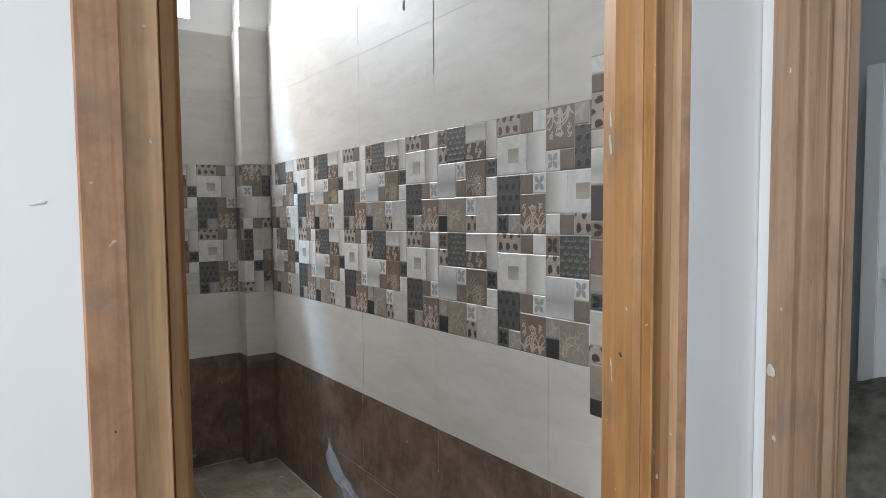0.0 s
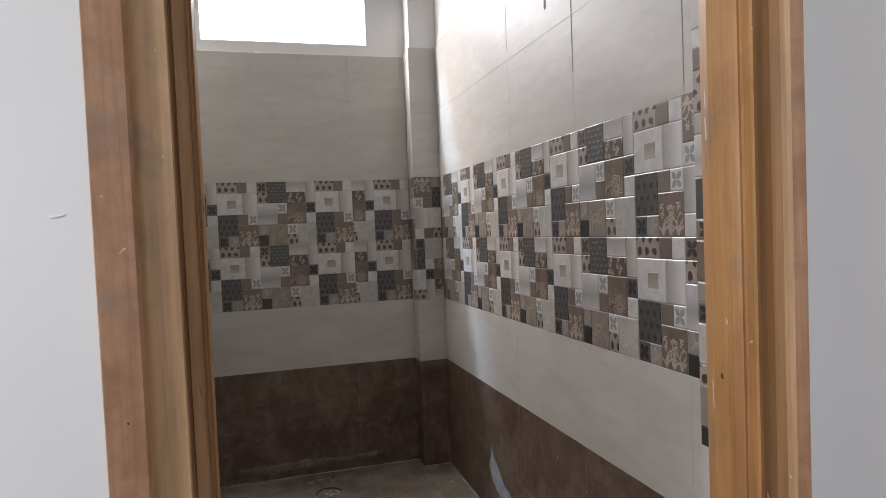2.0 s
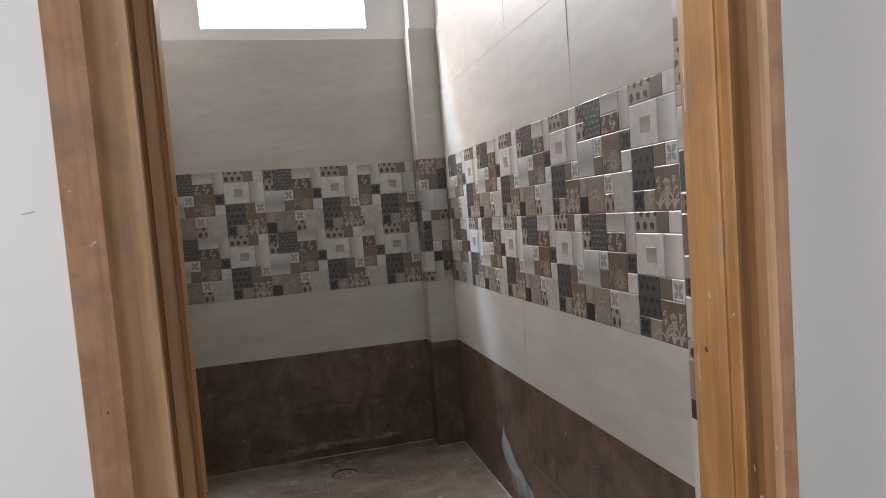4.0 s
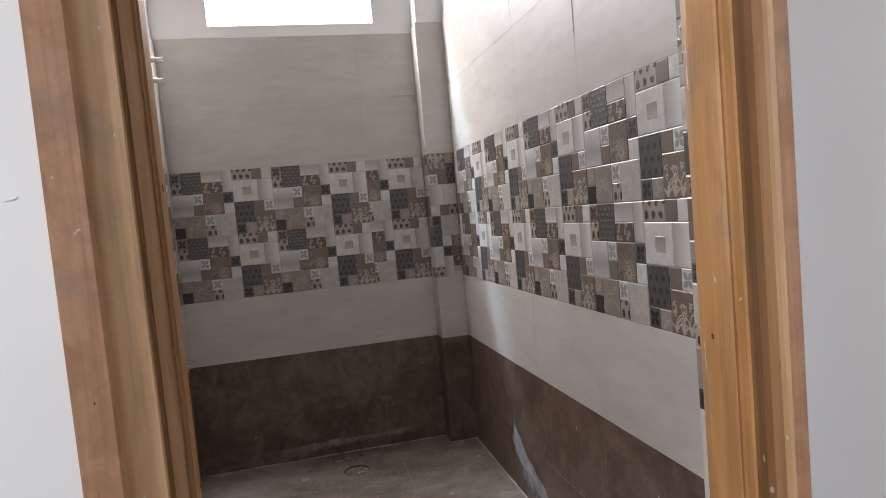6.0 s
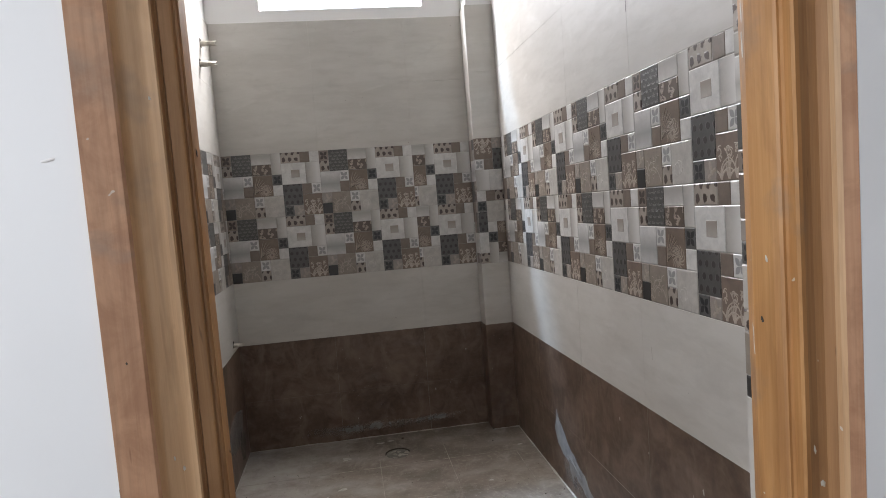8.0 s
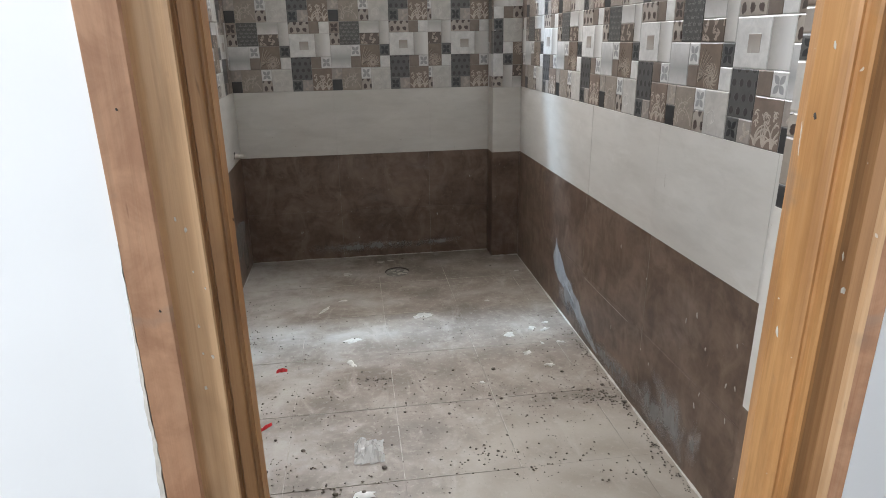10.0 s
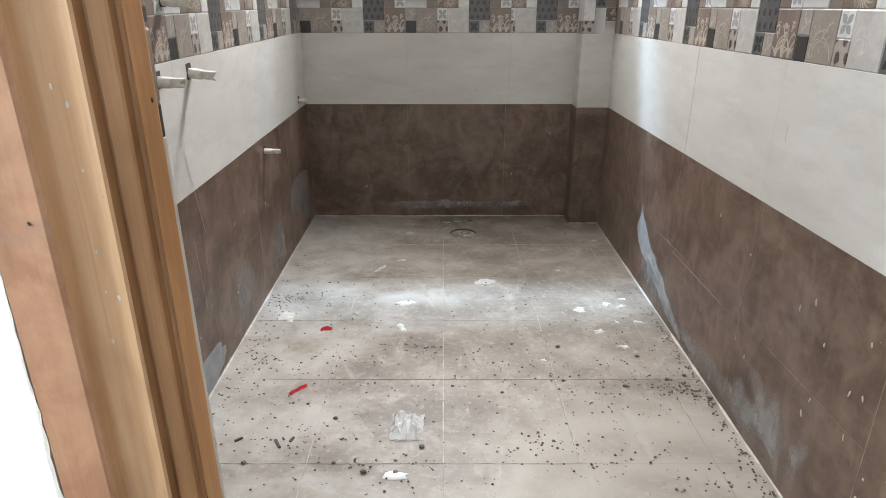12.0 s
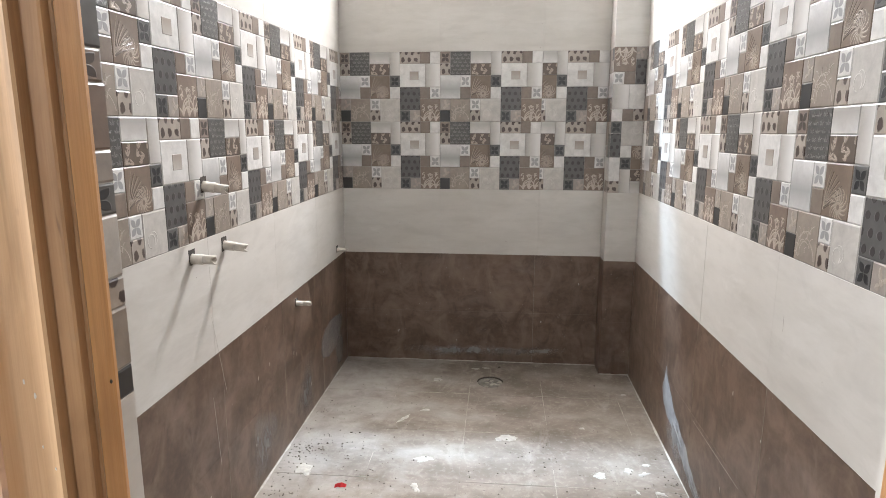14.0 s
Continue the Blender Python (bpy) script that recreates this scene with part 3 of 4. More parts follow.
def motif_lines():
    """The raised drawing of each motif, in cells from its lower left corner: colour and strokes."""
    rng = random.Random(21)
    coral = []
    for x, ways in ((0.40, (118, 100, 84, 64)), (1.0, (125, 108, 92, 76, 58)), (1.58, (116, 97, 82, 66))):
        for k, way in enumerate(ways):
            coral.append(curl(x, 0.08, way, rng.uniform(0.9, 1.45), rng.choice((-1, 1)) * rng.uniform(45, 120), 0.095))
            coral.append(curl(x + rng.uniform(-0.2, 0.2), rng.uniform(0.7, 1.3), way + rng.uniform(-40, 40), 0.42, rng.choice((-1, 1)) * 150, 0.075, 5))
    palm = [curl(0.12, 0.25 + 0.02 * k, 86 - 11 * k, 1.65 - 0.05 * k, -22, 0.06) for k in range(6)]
    bloom = [curl(1.25 + 0.1 * math.cos(radians(w)), 0.45 + 0.1 * math.sin(radians(w)), w, 0.55, 80, 0.085, 5) for w in range(0, 360, 24)]
    bloom += [curl(1.25 + 0.42 * math.cos(radians(w)), 0.50 + 0.40 * math.sin(radians(w)), w + 30, 0.45, 110, 0.07, 4) for w in range(-20, 200, 30)]
    dark_fan = [curl(0.16, 0.30, 80 - 11 * k, 1.5, -22, 0.05) for k in range(6)]
    leaf = []
    for k in range(9):
        x, y, way = 0.14 + 0.215 * k, 0.10 + 0.30 * (k % 3), 40 + 47 * (k % 4)
        leaf += [petal(x, y, way + w, rng.uniform(0.26, 0.40), 0.11) for w in (-32, 0, 32)]
    arcs = [curl(0.30, 0.20, 95, 1.7, -110, 0.08, 8), curl(0.55, 0.25, 100, 1.3, -170, 0.07, 8), curl(1.85, 0.2, 110, 1.2, 60, 0.07, 6)]
    for k in range(14):
        arcs.append(curl(rng.uniform(0.35, 1.6), rng.uniform(0.1, 1.2), rng.uniform(30, 150), rng.uniform(0.35, 0.7), rng.choice((-1, 1)) * rng.uniform(60, 150), 0.07, 5))
    damask = []
    for row in range(6):
        for col in range(4):
            x, y = 0.22 + 0.50 * col + (0.25 if row % 2 else 0) + rng.uniform(-0.03, 0.03), 0.14 + 0.31 * row
            damask += [petal(x, y, w + rng.uniform(-15, 15), 0.22, 0.075) for w in (90, 20, 160)] + [curl(x, y, w, 0.24, b, 0.045, 3) for w, b in ((-20, 140), (200, -140))]
    swirl = [curl(0.80, 0.50, 55, 1.6, 310, 0.10, 12), curl(0.80, 0.50, 20, 1.1, 200, 0.07, 8)]
    frame_edge = [[(0.06, 0.05, 0.10), (0.06, 1.95, 0.10)], [(0.06, 1.92, 0.16), (1.94, 1.92, 0.16)]]
    flower = [petal(0.5 + rng.uniform(-0.2, 0.2), 0.5 + rng.uniform(-0.25, 0.2), w, rng.uniform(0.2, 0.4), rng.uniform(0.15, 0.28)) for w in (20, 75, 130, 200, 260, 320)]
    return {"C": (("p", coral),), "P": (("d", dark_fan), ("q", palm + bloom)), "L": (("q", leaf),), "T": (("t", arcs),),
            "O": (("o", damask),), "E": (("e", swirl + frame_edge),), "F": (("t", flower),)}


LINES = motif_lines()


def relief_tile(face, u0, u1, za, zb, c0=0.0, c1=10.0, turned=0):
    """A relief tile between u0 and u1 that shows its columns c0 to c1; turned: half turns (1, 2) or a quarter (3)."""
    verts, faces, mats, uvs = [], [], [], []

    def pt(c, r, w):
        fu = (c - c0) / (c1 - c0)
        u = u0 + (u1 - u0) * fu
        return face.at(u, zb(u) + (za(u) - zb(u)) * r / 6.0, w)

    def lump(c, r, cw, rh, kind, height, unit):
        a, b = max(c, c0), min(c + cw, c1)
        if b - a < 0.12:
            return
        g, l = 0.010, 0.040
        base = len(verts)
        lo = [(a + g, r + rh - g), (b - g, r + rh - g), (b - g, r + g), (a + g, r + g)]
        hi = [(a + g + l * 0.9, r + rh - g - l), (b - g - l * 0.9, r + rh - g - l), (b - g - l * 0.9, r + g + l), (a + g + l * 0.9, r + g + l)]
        verts.extend(pt(*p, -0.0007) for p in lo)
        verts.extend(pt(*p, height) for p in hi)
        fs = [(4, 5, 6, 7)] + [(k, (k + 1) % 4, 4 + (k + 1) % 4, 4 + k) for k in range(4)]
        both = lo + hi
        for f in fs:
            faces.append(tuple(base + k for k in f))
            mats.append(SLOTS.index(kind))
            uvs.extend(((both[k][0] - c) / cw * unit[0], (r + rh - both[k][1]) / rh * unit[1]) for k in f)

    def strokes(c, r, cw, rh, kind, high):
        wide, tall = (2.0, 1.0) if kind == "L" else (1.0, 1.0) if kind == "F" else (2.0, 2.0)

        def spot(x, y, w):
            x, y = min(max(x, 0.04), wide - 0.04), min(max(y, 0.04), tall - 0.04)
            if turned == 3:
                return c + (tall - y) / tall * cw, r + rh * (wide - x) / wide, w
            if turned == 1:
                x, y = wide - x, tall - y
            return c + x / wide * cw, r + rh - y / tall * rh, w
        for colour, lines in LINES[kind]:
            slot = SLOTS.index(colour)
            for line in lines:
                for (xa, ya, wa), (xb, yb, wb) in zip(line, line[1:]):
                    dx, dy = xb - xa, yb - ya
                    ln = math.hypot(dx, dy) or 1.0
                    nx, ny = -dy / ln / 2, dx / ln / 2
                    ring = [spot(xa + nx * wa, ya + ny * wa, high + 0.00006), spot(xa, ya, high + 0.00045), spot(xa - nx * wa, ya - ny * wa, high + 0.00006),
                            spot(xb - nx * wb, yb - ny * wb, high + 0.00006), spot(xb, yb, high + 0.00045), spot(xb + nx * wb, yb + ny * wb, high + 0.00006)]
                    if min(p[0] for p in ring) < c0 + 0.02 or max(p[0] for p in ring) > c1 - 0.02:
                        continue
                    base = len(verts)
                    verts.extend(pt(*p) for p in ring)
                    for f in ((0, 5, 4, 1), (1, 4, 3, 2)):
                        faces.append(tuple(base + k for k in f))
                        mats.append(slot)
                        uvs.extend((0.5, 0.5) for k in f)

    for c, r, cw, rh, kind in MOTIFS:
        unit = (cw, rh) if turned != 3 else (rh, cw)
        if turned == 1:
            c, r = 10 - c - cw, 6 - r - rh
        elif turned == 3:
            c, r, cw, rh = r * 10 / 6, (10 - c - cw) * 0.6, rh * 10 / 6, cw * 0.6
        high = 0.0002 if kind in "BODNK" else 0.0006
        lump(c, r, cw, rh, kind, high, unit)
        if kind in LINES and c1 - c0 > 2.5:
            strokes(c, r, cw, rh, kind, high)
    if turned < 2:
        c, r, cw, rh = INSET
        if turned == 1:
            c, r = 10 - c - cw, 6 - r - rh
        if c > c0 and c + cw < c1:
            lump(c, r, cw, rh, "I", 0.0013, (1.0, 1.0))
    base = len(verts)
    corners = [(c0, 6), (c1, 6), (c1, 0), (c0, 0)]
    verts.extend(pt(*p, -TT) for p in corners)
    verts.extend(pt(*p, -0.001) for p in corners)
    for f in [(4, 5, 6, 7)] + [(k, (k + 1) % 4, 4 + (k + 1) % 4, 4 + k) for k in range(4)]:
        faces.append(tuple(base + k for k in f))
        mats.append(len(SLOTS))
        uvs.extend((0.5, 0.5) for k in f)
    me = bpy.data.meshes.new("relief_tile")
    me.from_pydata([tuple(v) for v in verts], [], faces)
    for k in SLOTS:
        me.materials.append(RELIEF[k])
    me.materials.append(M_WHITE_GROUT)
    me.polygons.foreach_set("material_index", mats)
    layer = me.uv_layers.new(name="UVMap")
    layer.data.foreach_set("uv", [c for p in uvs for c in p])
    me.update()
    ob = new("relief_tile", me)
    ob.parent = face.parent
    return ob


def joint(face, u, za, zb, wide):
    """A pale grout line that stands a hair proud of the tiles."""
    ring = [(u - wide / 2, za), (u + wide / 2, za), (u + wide / 2, zb), (u - wide / 2, zb)]
    verts = [face.at(p, z, -0.002) for p, z in ring] + [face.at(p, z, 0.0006) for p, z in ring]
    mesh_object("grout_joint", verts, [(4, 5, 6, 7)] + [(k, (k + 1) % 4, 4 + (k + 1) % 4, 4 + k) for k in range(4)], M_JOINT, face.parent)


def courses(face, length, cuts_plain, cuts_brown, ztop, low_material=None):
    """The plain courses of a face, from the floor up."""
    def span(cuts):
        c = [0.0] + [k for k in cuts if 0.004 < k < length - 0.004] + [length]
        return list(zip(c, c[1:]))
    low = lambda u: face.dado(u) * 0.47
    for a, b in span(cuts_brown):
        tile(face, a, b, const(0.0), low, low_material or M_BROWN)
        tile(face, a, b, low, face.dado, low_material or M_BROWN)
    for u in cuts_brown:
        if 0.004 < u < length - 0.004:
            joint(face, u, 0.004, face.dado(u) - 0.001, random.uniform(0.0009, 0.0014))
    step = (ztop - face.top(0)) / 2
    one = lambda u: face.top(u) + step
    for a, b in span(cuts_plain):
        tile(face, a, b, face.dado, face.mid, M_LIGHT)
        tile(face, a, b, face.top, one, M_LIGHT)
        tile(face, a, b, one, const(ztop), M_LIGHT)


# right wall: u runs from the pillar towards the door
F_RIGHT = Face((XR, YP, 0), (0, -1, 0), wall_right, lambda u: rz_dado(YP - u), lambda u: rz_mid(YP - u), lambda u: rz_top(YP - u))
LEN_R = YP - YI_R
courses(F_RIGHT, LEN_R, [YP - y for y in (2.49, 2.017, 1.543, 1.068)], [YP - y for y in (2.52, 2.028, 1.536, 1.055)], TOP_R)
F_BACK = Face((XL, YB, 0), (1, 0, 0), wall_back, const(0.523), const(0.823), const(1.425))
courses(F_BACK, XP - XL, [0.45, 0.90], [0.45, 0.888], TOP_B)
F_LEFT = Face((XL, YI_L, 0), (0, 1, 0), wall_left, const(0.525), lambda u: 0.838 - 0.005 * u, lambda u: 1.412 + 0.005 * u)
LEN_L = YB - YI_L
courses(F_LEFT, LEN_L, [0.49, 0.955, 1.425, 1.89], [0.52, 0.99, 1.46, 1.92], TOP_L)
F_PIL = Face((XP, YP, 0), (1, 0, 0), pillar, const(0.525), const(0.825), const(1.427))
courses(F_PIL, XR - XP, [], [], 2.05)
F_PIL_SIDE = Face((XP, YB, 0), (0, -1, 0), pillar, const(0.523), const(0.823), const(1.425))
courses(F_PIL_SIDE, YB - YP, [], [], 2.05)
F_REV_R = Face((OPEN_R - TT, YI_R, 0), (0, -1, 0), door_wall_b, const(0.575), const(0.865), const(1.45))
F_REV_L = Face((OPEN_L + TT, 0.662, 0), (0, 1, 0), door_wall, const(0.56), const(0.86), const(1.43))
for f, ln in ((F_REV_R, YI_R - 0.653), (F_REV_L, YI_L - 0.662)):
    courses(f, ln, [], [], 2.03, M_LIGHT if f is F_REV_L else None)


def band(face, cuts, turned_top=(), turned_low=()):
    """Two courses of relief tiles; cuts: u0, u1, first and last column."""
    midway = lambda u: (face.mid(u) + face.top(u)) / 2
    for k, (a, b, c0, c1) in enumerate(cuts):
        relief_tile(face, a, b, midway, face.top, c0, c1, 1 if k in turned_top else 0)
        relief_tile(face, a, b, face.mid, midway, c0, c1, 1 if k in turned_low else 0)


u_first = YP - 2.877
band(F_RIGHT, [(0, u_first, 8.5, 10)] + [(u_first + 0.45 * k, u_first + 0.45 * (k + 1), 0, 10) for k in range(4)] + [(u_first + 1.8, LEN_R, 0, (LEN_R - u_first - 1.8) / 0.045)], turned_top=(5,))
band(F_BACK, [(0, 0.450, 0, 10), (0.450, 0.897, 0, 10), (0.897, XP - XL, 3.6, 10)])
band(F_LEFT, [(0, 0.49, 0, 10)] + [(0.49 + 0.465 * k, 0.49 + 0.465 * (k + 1), 0, 10) for k in range(3)] + [(1.885, LEN_L, 0, 9.7)])
for f, ln, up, low in ((F_PIL, XR - XP, 0.0, 3.0), (F_PIL_SIDE, YB - YP, 7.6, 0.6)):
    midway = lambda u: (f.mid(u) + f.top(u)) / 2
    relief_tile(f, 0, ln, midway, f.top, up, up + ln / 0.045, 1)
    relief_tile(f, 0, ln, f.mid, midway, low, low + ln / 0.045, 1)
for f, ln in ((F_REV_R, YI_R - 0.653), (F_REV_L, YI_L - 0.662)):
    midway = lambda u: (f.mid(u) + f.top(u)) / 2
    relief_tile(f, 0, ln, midway, f.top, 0, ln / 0.03, 3)
    relief_tile(f, 0, ln, f.mid, midway, 10 - ln / 0.03, 10, 3)

# ---- floor tiles ----
FX = [XL - 0.004, 0.09, 0.395, 0.70, 1.004, XR + 0.004]
FY = [YB + 0.004] + [2.0 + 0.335 * k for k in range(3, -5, -1) if 2.0 + 0.335 * k < YB] + [0.62]
for i in range(len(FX) - 1):
    for k in range(len(FY) - 1):
        xa, xb, ya, yb = FX[i], FX[i + 1], FY[k + 1], FY[k]
        g = 0.0001
        z = random.uniform(-0.0005, 0.0003)
        vs = [(xa + g, ya + g, -0.008), (xb - g, ya + g, -0.008), (xb - g, yb - g, -0.008), (xa + g, yb - g, -0.008)]
        vs += [(x, y, z - 0.0003) for x, y, _ in vs]
        vs += [(x + a * 0.0003, y + b * 0.0003, z) for (x, y, _), (a, b) in zip(vs[:4], ((1, 1), (-1, 1), (-1, -1), (1, -1)))]
        fs = [(8, 9, 10, 11)]
        for q in range(4):
            p = (q + 1) % 4
            fs += [(q, p, 4 + p, 4 + q), (4 + q, 4 + p, 8 + p, 8 + q)]
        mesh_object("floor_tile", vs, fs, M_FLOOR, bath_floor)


# pale grout that stands in parts of the floor joints
def floor_grout(p, q, along):
    rng = random.Random(int(p[0] * 1000 + p[1] * 7000))
    bm = bmesh.new()
    a, b = Vector((*p, 0)), Vector((*q, 0))
    n = max(2, int((b - a).length / 0.02))
    side = Vector((0, 1, 0)) if along == 0 else Vector((1, 0, 0))
    made = False
    for k in range(n):
        u, v = a.lerp(b, k / n), a.lerp(b, (k + 1) / n)
        full = noise.noise((u.x * 3.1, u.y * 3.1, 6.5))
        if full < 0.10:
            continue
        made = True
        w = 0.0004 + 0.0016 * full + 0.0005 * rng.random()
        ring = [u - side * w, v - side * w, v + side * w, u + side * w]
        low = [bm.verts.new(x + Vector((0, 0, 0.0002))) for x in ring]
        top = [bm.verts.new(x + Vector((0, 0, 0.0011))) for x in ring]
        bm.faces.new(top)
        for m in range(4):
            bm.faces.new((low[m - 1], low[m], top[m], top[m - 1]))
    if made:
        part("grout_joint", bm, M_FLOOR_JOINT, bath_floor)
    else:
        bm.free()


for x in FX[1:-1]:
    floor_grout((x, 0.75), (x, YB - 0.01), 1)
for y in FY[1:-1]:
    floor_grout((XL + 0.01, y), (XR - 0.01, y), 0)


# ---- small structure: cement fillets along the foot of the walls ----
def fillet(name, a, b, inward, parent):
    """A thin uneven bead of grout where a wall meets the floor."""
    bm = bmesh.new()
    a, b, inw = Vector((*a, 0)), Vector((*b, 0)), Vector((*inward, 0))
    n = 60
    rows = []
    for k in range(n + 1):
        p = a.lerp(b, k / n)
        w = 0.0045 + 0.005 * noise.noise((p.x * 9, p.y * 9, 1.0)) + 0.004 * noise.noise((p.x * 40, p.y * 40, 4.0))
        w = max(0.0025, w)
        rows.append([bm.verts.new(p - inw * 0.001), bm.verts.new(p + inw * w + Vector((0, 0, 0.0006))), bm.verts.new(p + inw * w * 0.35 + Vector((0, 0, w * 0.45))),
                     bm.verts.new(p + inw * 0.0005 + Vector((0, 0, w * 0.6)))])
    for r, q in zip(rows, rows[1:]):
        for k in range(3):
            bm.faces.new((r[k], q[k], q[k + 1], r[k + 1]))
    return part(name, bm, M_SPLASH, parent)


trim = structure(empty("trim", (0.5, 2.0, 0)), "pale cement grout bead along the floor edge", "trim")
for a, b, inw in (((XR, YP), (XR, YI_R), (-1, 0)), ((XL, YB), (XP, YB), (0, -1)), ((XL, YI_L), (XL, YB), (1, 0)), ((XP, YP), (XR, YP), (0, -1))):
    o = fillet("grout_bead", a, b, inw, trim)
    o.matrix_parent_inverse = Matrix.Translation((-0.5, -2.0, 0))

# ---- things of the bathroom ----


def tube(bm, r0, r1, x0, x1, ragged=0.0, seg=20):
    """An open pipe along x with wall thickness."""
    rings = []
    for r, x, rag in ((r0, x0, 0), (r0, x1, ragged), (r1, x1, ragged), (r1, x0 + 0.002, 0)):
        ring = []
        for k in range(seg):
            a = 2 * math.pi * k / seg
            ring.append(bm.verts.new((x + rag * noise.noise((math.cos(a) * 1.5, math.sin(a) * 1.5, x1 * 90)), r * math.cos(a), r * math.sin(a))))
        rings.append(ring)
    for p, q in zip(rings, rings[1:]):
        for k in range(seg):
            f = bm.faces.new((p[k - 1], p[k], q[k], q[k - 1]))
            f.smooth = True


def pipe_stub(y, z, length=0.055, sag=0, yaw=0, size=1.0):
    th = empty("water_pipe_stub", (XL, y, z))
    bm = bmesh.new()
    tube(bm, 0.0125 * size, 0.0095 * size, 0.0, length * 0.5)
    o = part("socket", bm, M_PVC, th)
    o.matrix_local = pose(0, 0, 0, 0, sag, yaw)
    bm = bmesh.new()
    tube(bm, 0.0108 * size, 0.0082 * size, 0.0, length, 0.012)
    o = part("pipe", bm, M_PVC, th)
    o.matrix_local = pose(0, 0, 0, 0, sag, yaw)
    # flat broken-edged plate round the pipe; the hole's shade is its colour
    bm = bmesh.new()
    w, h = 0.0145 * size, 0.0185 * size
    pts = []
    for k in range(24):
        a = 2 * math.pi * k / 24
        c, q = math.cos(a), math.sin(a)
        m = 1 / max(abs(c), abs(q))
        jit = 1 + 0.10 * noise.noise((c * 2 + y * 7, q * 2, z * 9))
        pts.append((c * m * w * jit, q * m * h * jit + 0.004))
    low = [bm.verts.new((-0.001, a, b)) for a, b in pts]
    top = [bm.verts.new((0.0012, a, b)) for a, b in pts]
    bm.faces.new(top)
    for k in range(24):
        bm.faces.new((low[k - 1], low[k], top[k], top[k - 1]))
    part("hole", bm, M_SHADE_KNOT, th, "dark broken-edged plate round the pipe, coloured as the hole's shade")
    return tagged(th, "short ivory plastic water pipe stub standing open in the tiled wall", "pipe", "pipe stubs in the wall")


for y, z, ln, sag, yaw, size in ((1.585, 0.797, 0.056, 2, 2, 1.0), (1.762, 0.797, 0.060, 7, 4, 1.0), (1.668, 0.962, 0.060, 8, 3, 1.05),
                                 (2.905, 0.560, 0.042, -2, -3, 0.8), (2.322, 0.478, 0.052, 0, -3, 0.75), (2.855, 1.893, 0.062, 0, -2, 0.95), (2.805, 1.797, 0.066, 2, -2, 0.95)):
    pipe_stub(y, z, ln, sag, yaw, size)


def floor_drain(x, y):
    th = empty("floor_drain", (x, y, 0))
    # raised dark half ring: colour for the shade inside the sunken opening
    bm = bmesh.new()
    seg = 40
    prof = [(0.0585, 0.0002), (0.0575, 0.0052), (0.0545, 0.0058), (0.0530, 0.0006)]
    rings = [[bm.verts.new((r * math.cos(2 * math.pi * k / seg), r * math.sin(2 * math.pi * k / seg), z)) for k in range(seg)] for r, z in prof]
    for p, q in zip(rings, rings[1:]):
        for k in range(1, seg // 2 + 2):
            bm.faces.new((p[k - 1], p[k], q[k], q[k - 1])).smooth = True
    for v in [v for v in bm.verts if not v.link_faces]:
        bm.verts.remove(v)
    part("rim", bm, M_SHADE_KNOT, th, "dark half ring coloured as the shade inside the opening")
    bm = bmesh.new()
    bmesh.ops.create_circle(bm, cap_ends=True, radius=0.0535, segments=40, matrix=Matrix.Translation((0, 0, 0.0006)))
    part("cavity", bm, M_MORTAR, th)
    bm = bmesh.new()
    rng = random.Random(4)
    for k in range(26):
        a, r = rng.uniform(0, 6.28), 0.046 * math.sqrt(rng.random())
        res = bmesh.ops.create_icosphere(bm, subdivisions=1, radius=rng.uniform(0.003, 0.008))
        for v in res["verts"]:
            v.co = Vector((v.co.x * 1.3 + r * math.cos(a), v.co.y + r * math.sin(a) - 0.006, 0.0014 + max(-0.0004, v.co.z * 0.35 * rng.uniform(0.6, 1.2))))
    part("cement_filling", bm, M_FLOOR_JOINT, th, "pale crumbled cement that clogs the drain")
    return tagged(th, "round floor drain opening clogged with pale cement", "floor drain")


floor_drain(0.481, 2.796)


def blob_outline(cx, cy, rx, ry, turn, seed, n=34, wild=0.75):
    pts = []
    for k in range(n):
        a = 2 * math.pi * k / n
        r = 1 + wild * noise.noise((math.cos(a) * 1.3 + seed * 3.1, math.sin(a) * 1.3, seed)) + wild * 0.45 * noise.noise((math.cos(a) * 4, math.sin(a) * 4, seed + 9))
        x, y = math.cos(a) * rx * r, math.sin(a) * ry * r
        c, q = math.cos(turn), math.sin(turn)
        pts.append((cx + x * c - y * q, cy + x * q + y * c))  # turned about its middle
    return pts


def film(name, pts, place, high, material):
    """A thin dried splash: its outline, laid on a surface by place(u, v, w)."""
    bm = bmesh.new()
    cx, cy = sum(p[0] for p in pts) / len(pts), sum(p[1] for p in pts) / len(pts)
    low = [bm.verts.new(place(u, v, 0.0)) for u, v in pts]
    top = [bm.verts.new(place(cx + (u - cx) * 0.88, cy + (v - cy) * 0.88, high)) for u, v in pts]
    mid = bm.verts.new(place(cx, cy, high * 1.25))
    depth = bm.loops.layers.uv.new("UVMap")
    for k in range(len(pts)):
        for f in (bm.faces.new((low[k - 1], low[k], top[k], top[k - 1])), bm.faces.new((top[k - 1], top[k], mid))):
            f.smooth = True
            for lp in f.loops:
                lp[depth].uv = (1.0 if lp.vert is mid else 0.12 if lp.vert in top else 0.0, 0.5)
    return part(name, bm, material)


def on_floor(u, v, w): return (u, v, w + 0.0004)
def on_right(u, v, w): return (XR - 0.0006 - w, u, v)
def on_left(u, v, w): return (XL + 0.0006 + w, u, v)
def on_back(u, v, w): return (u, YB - 0.0006 - w, v)


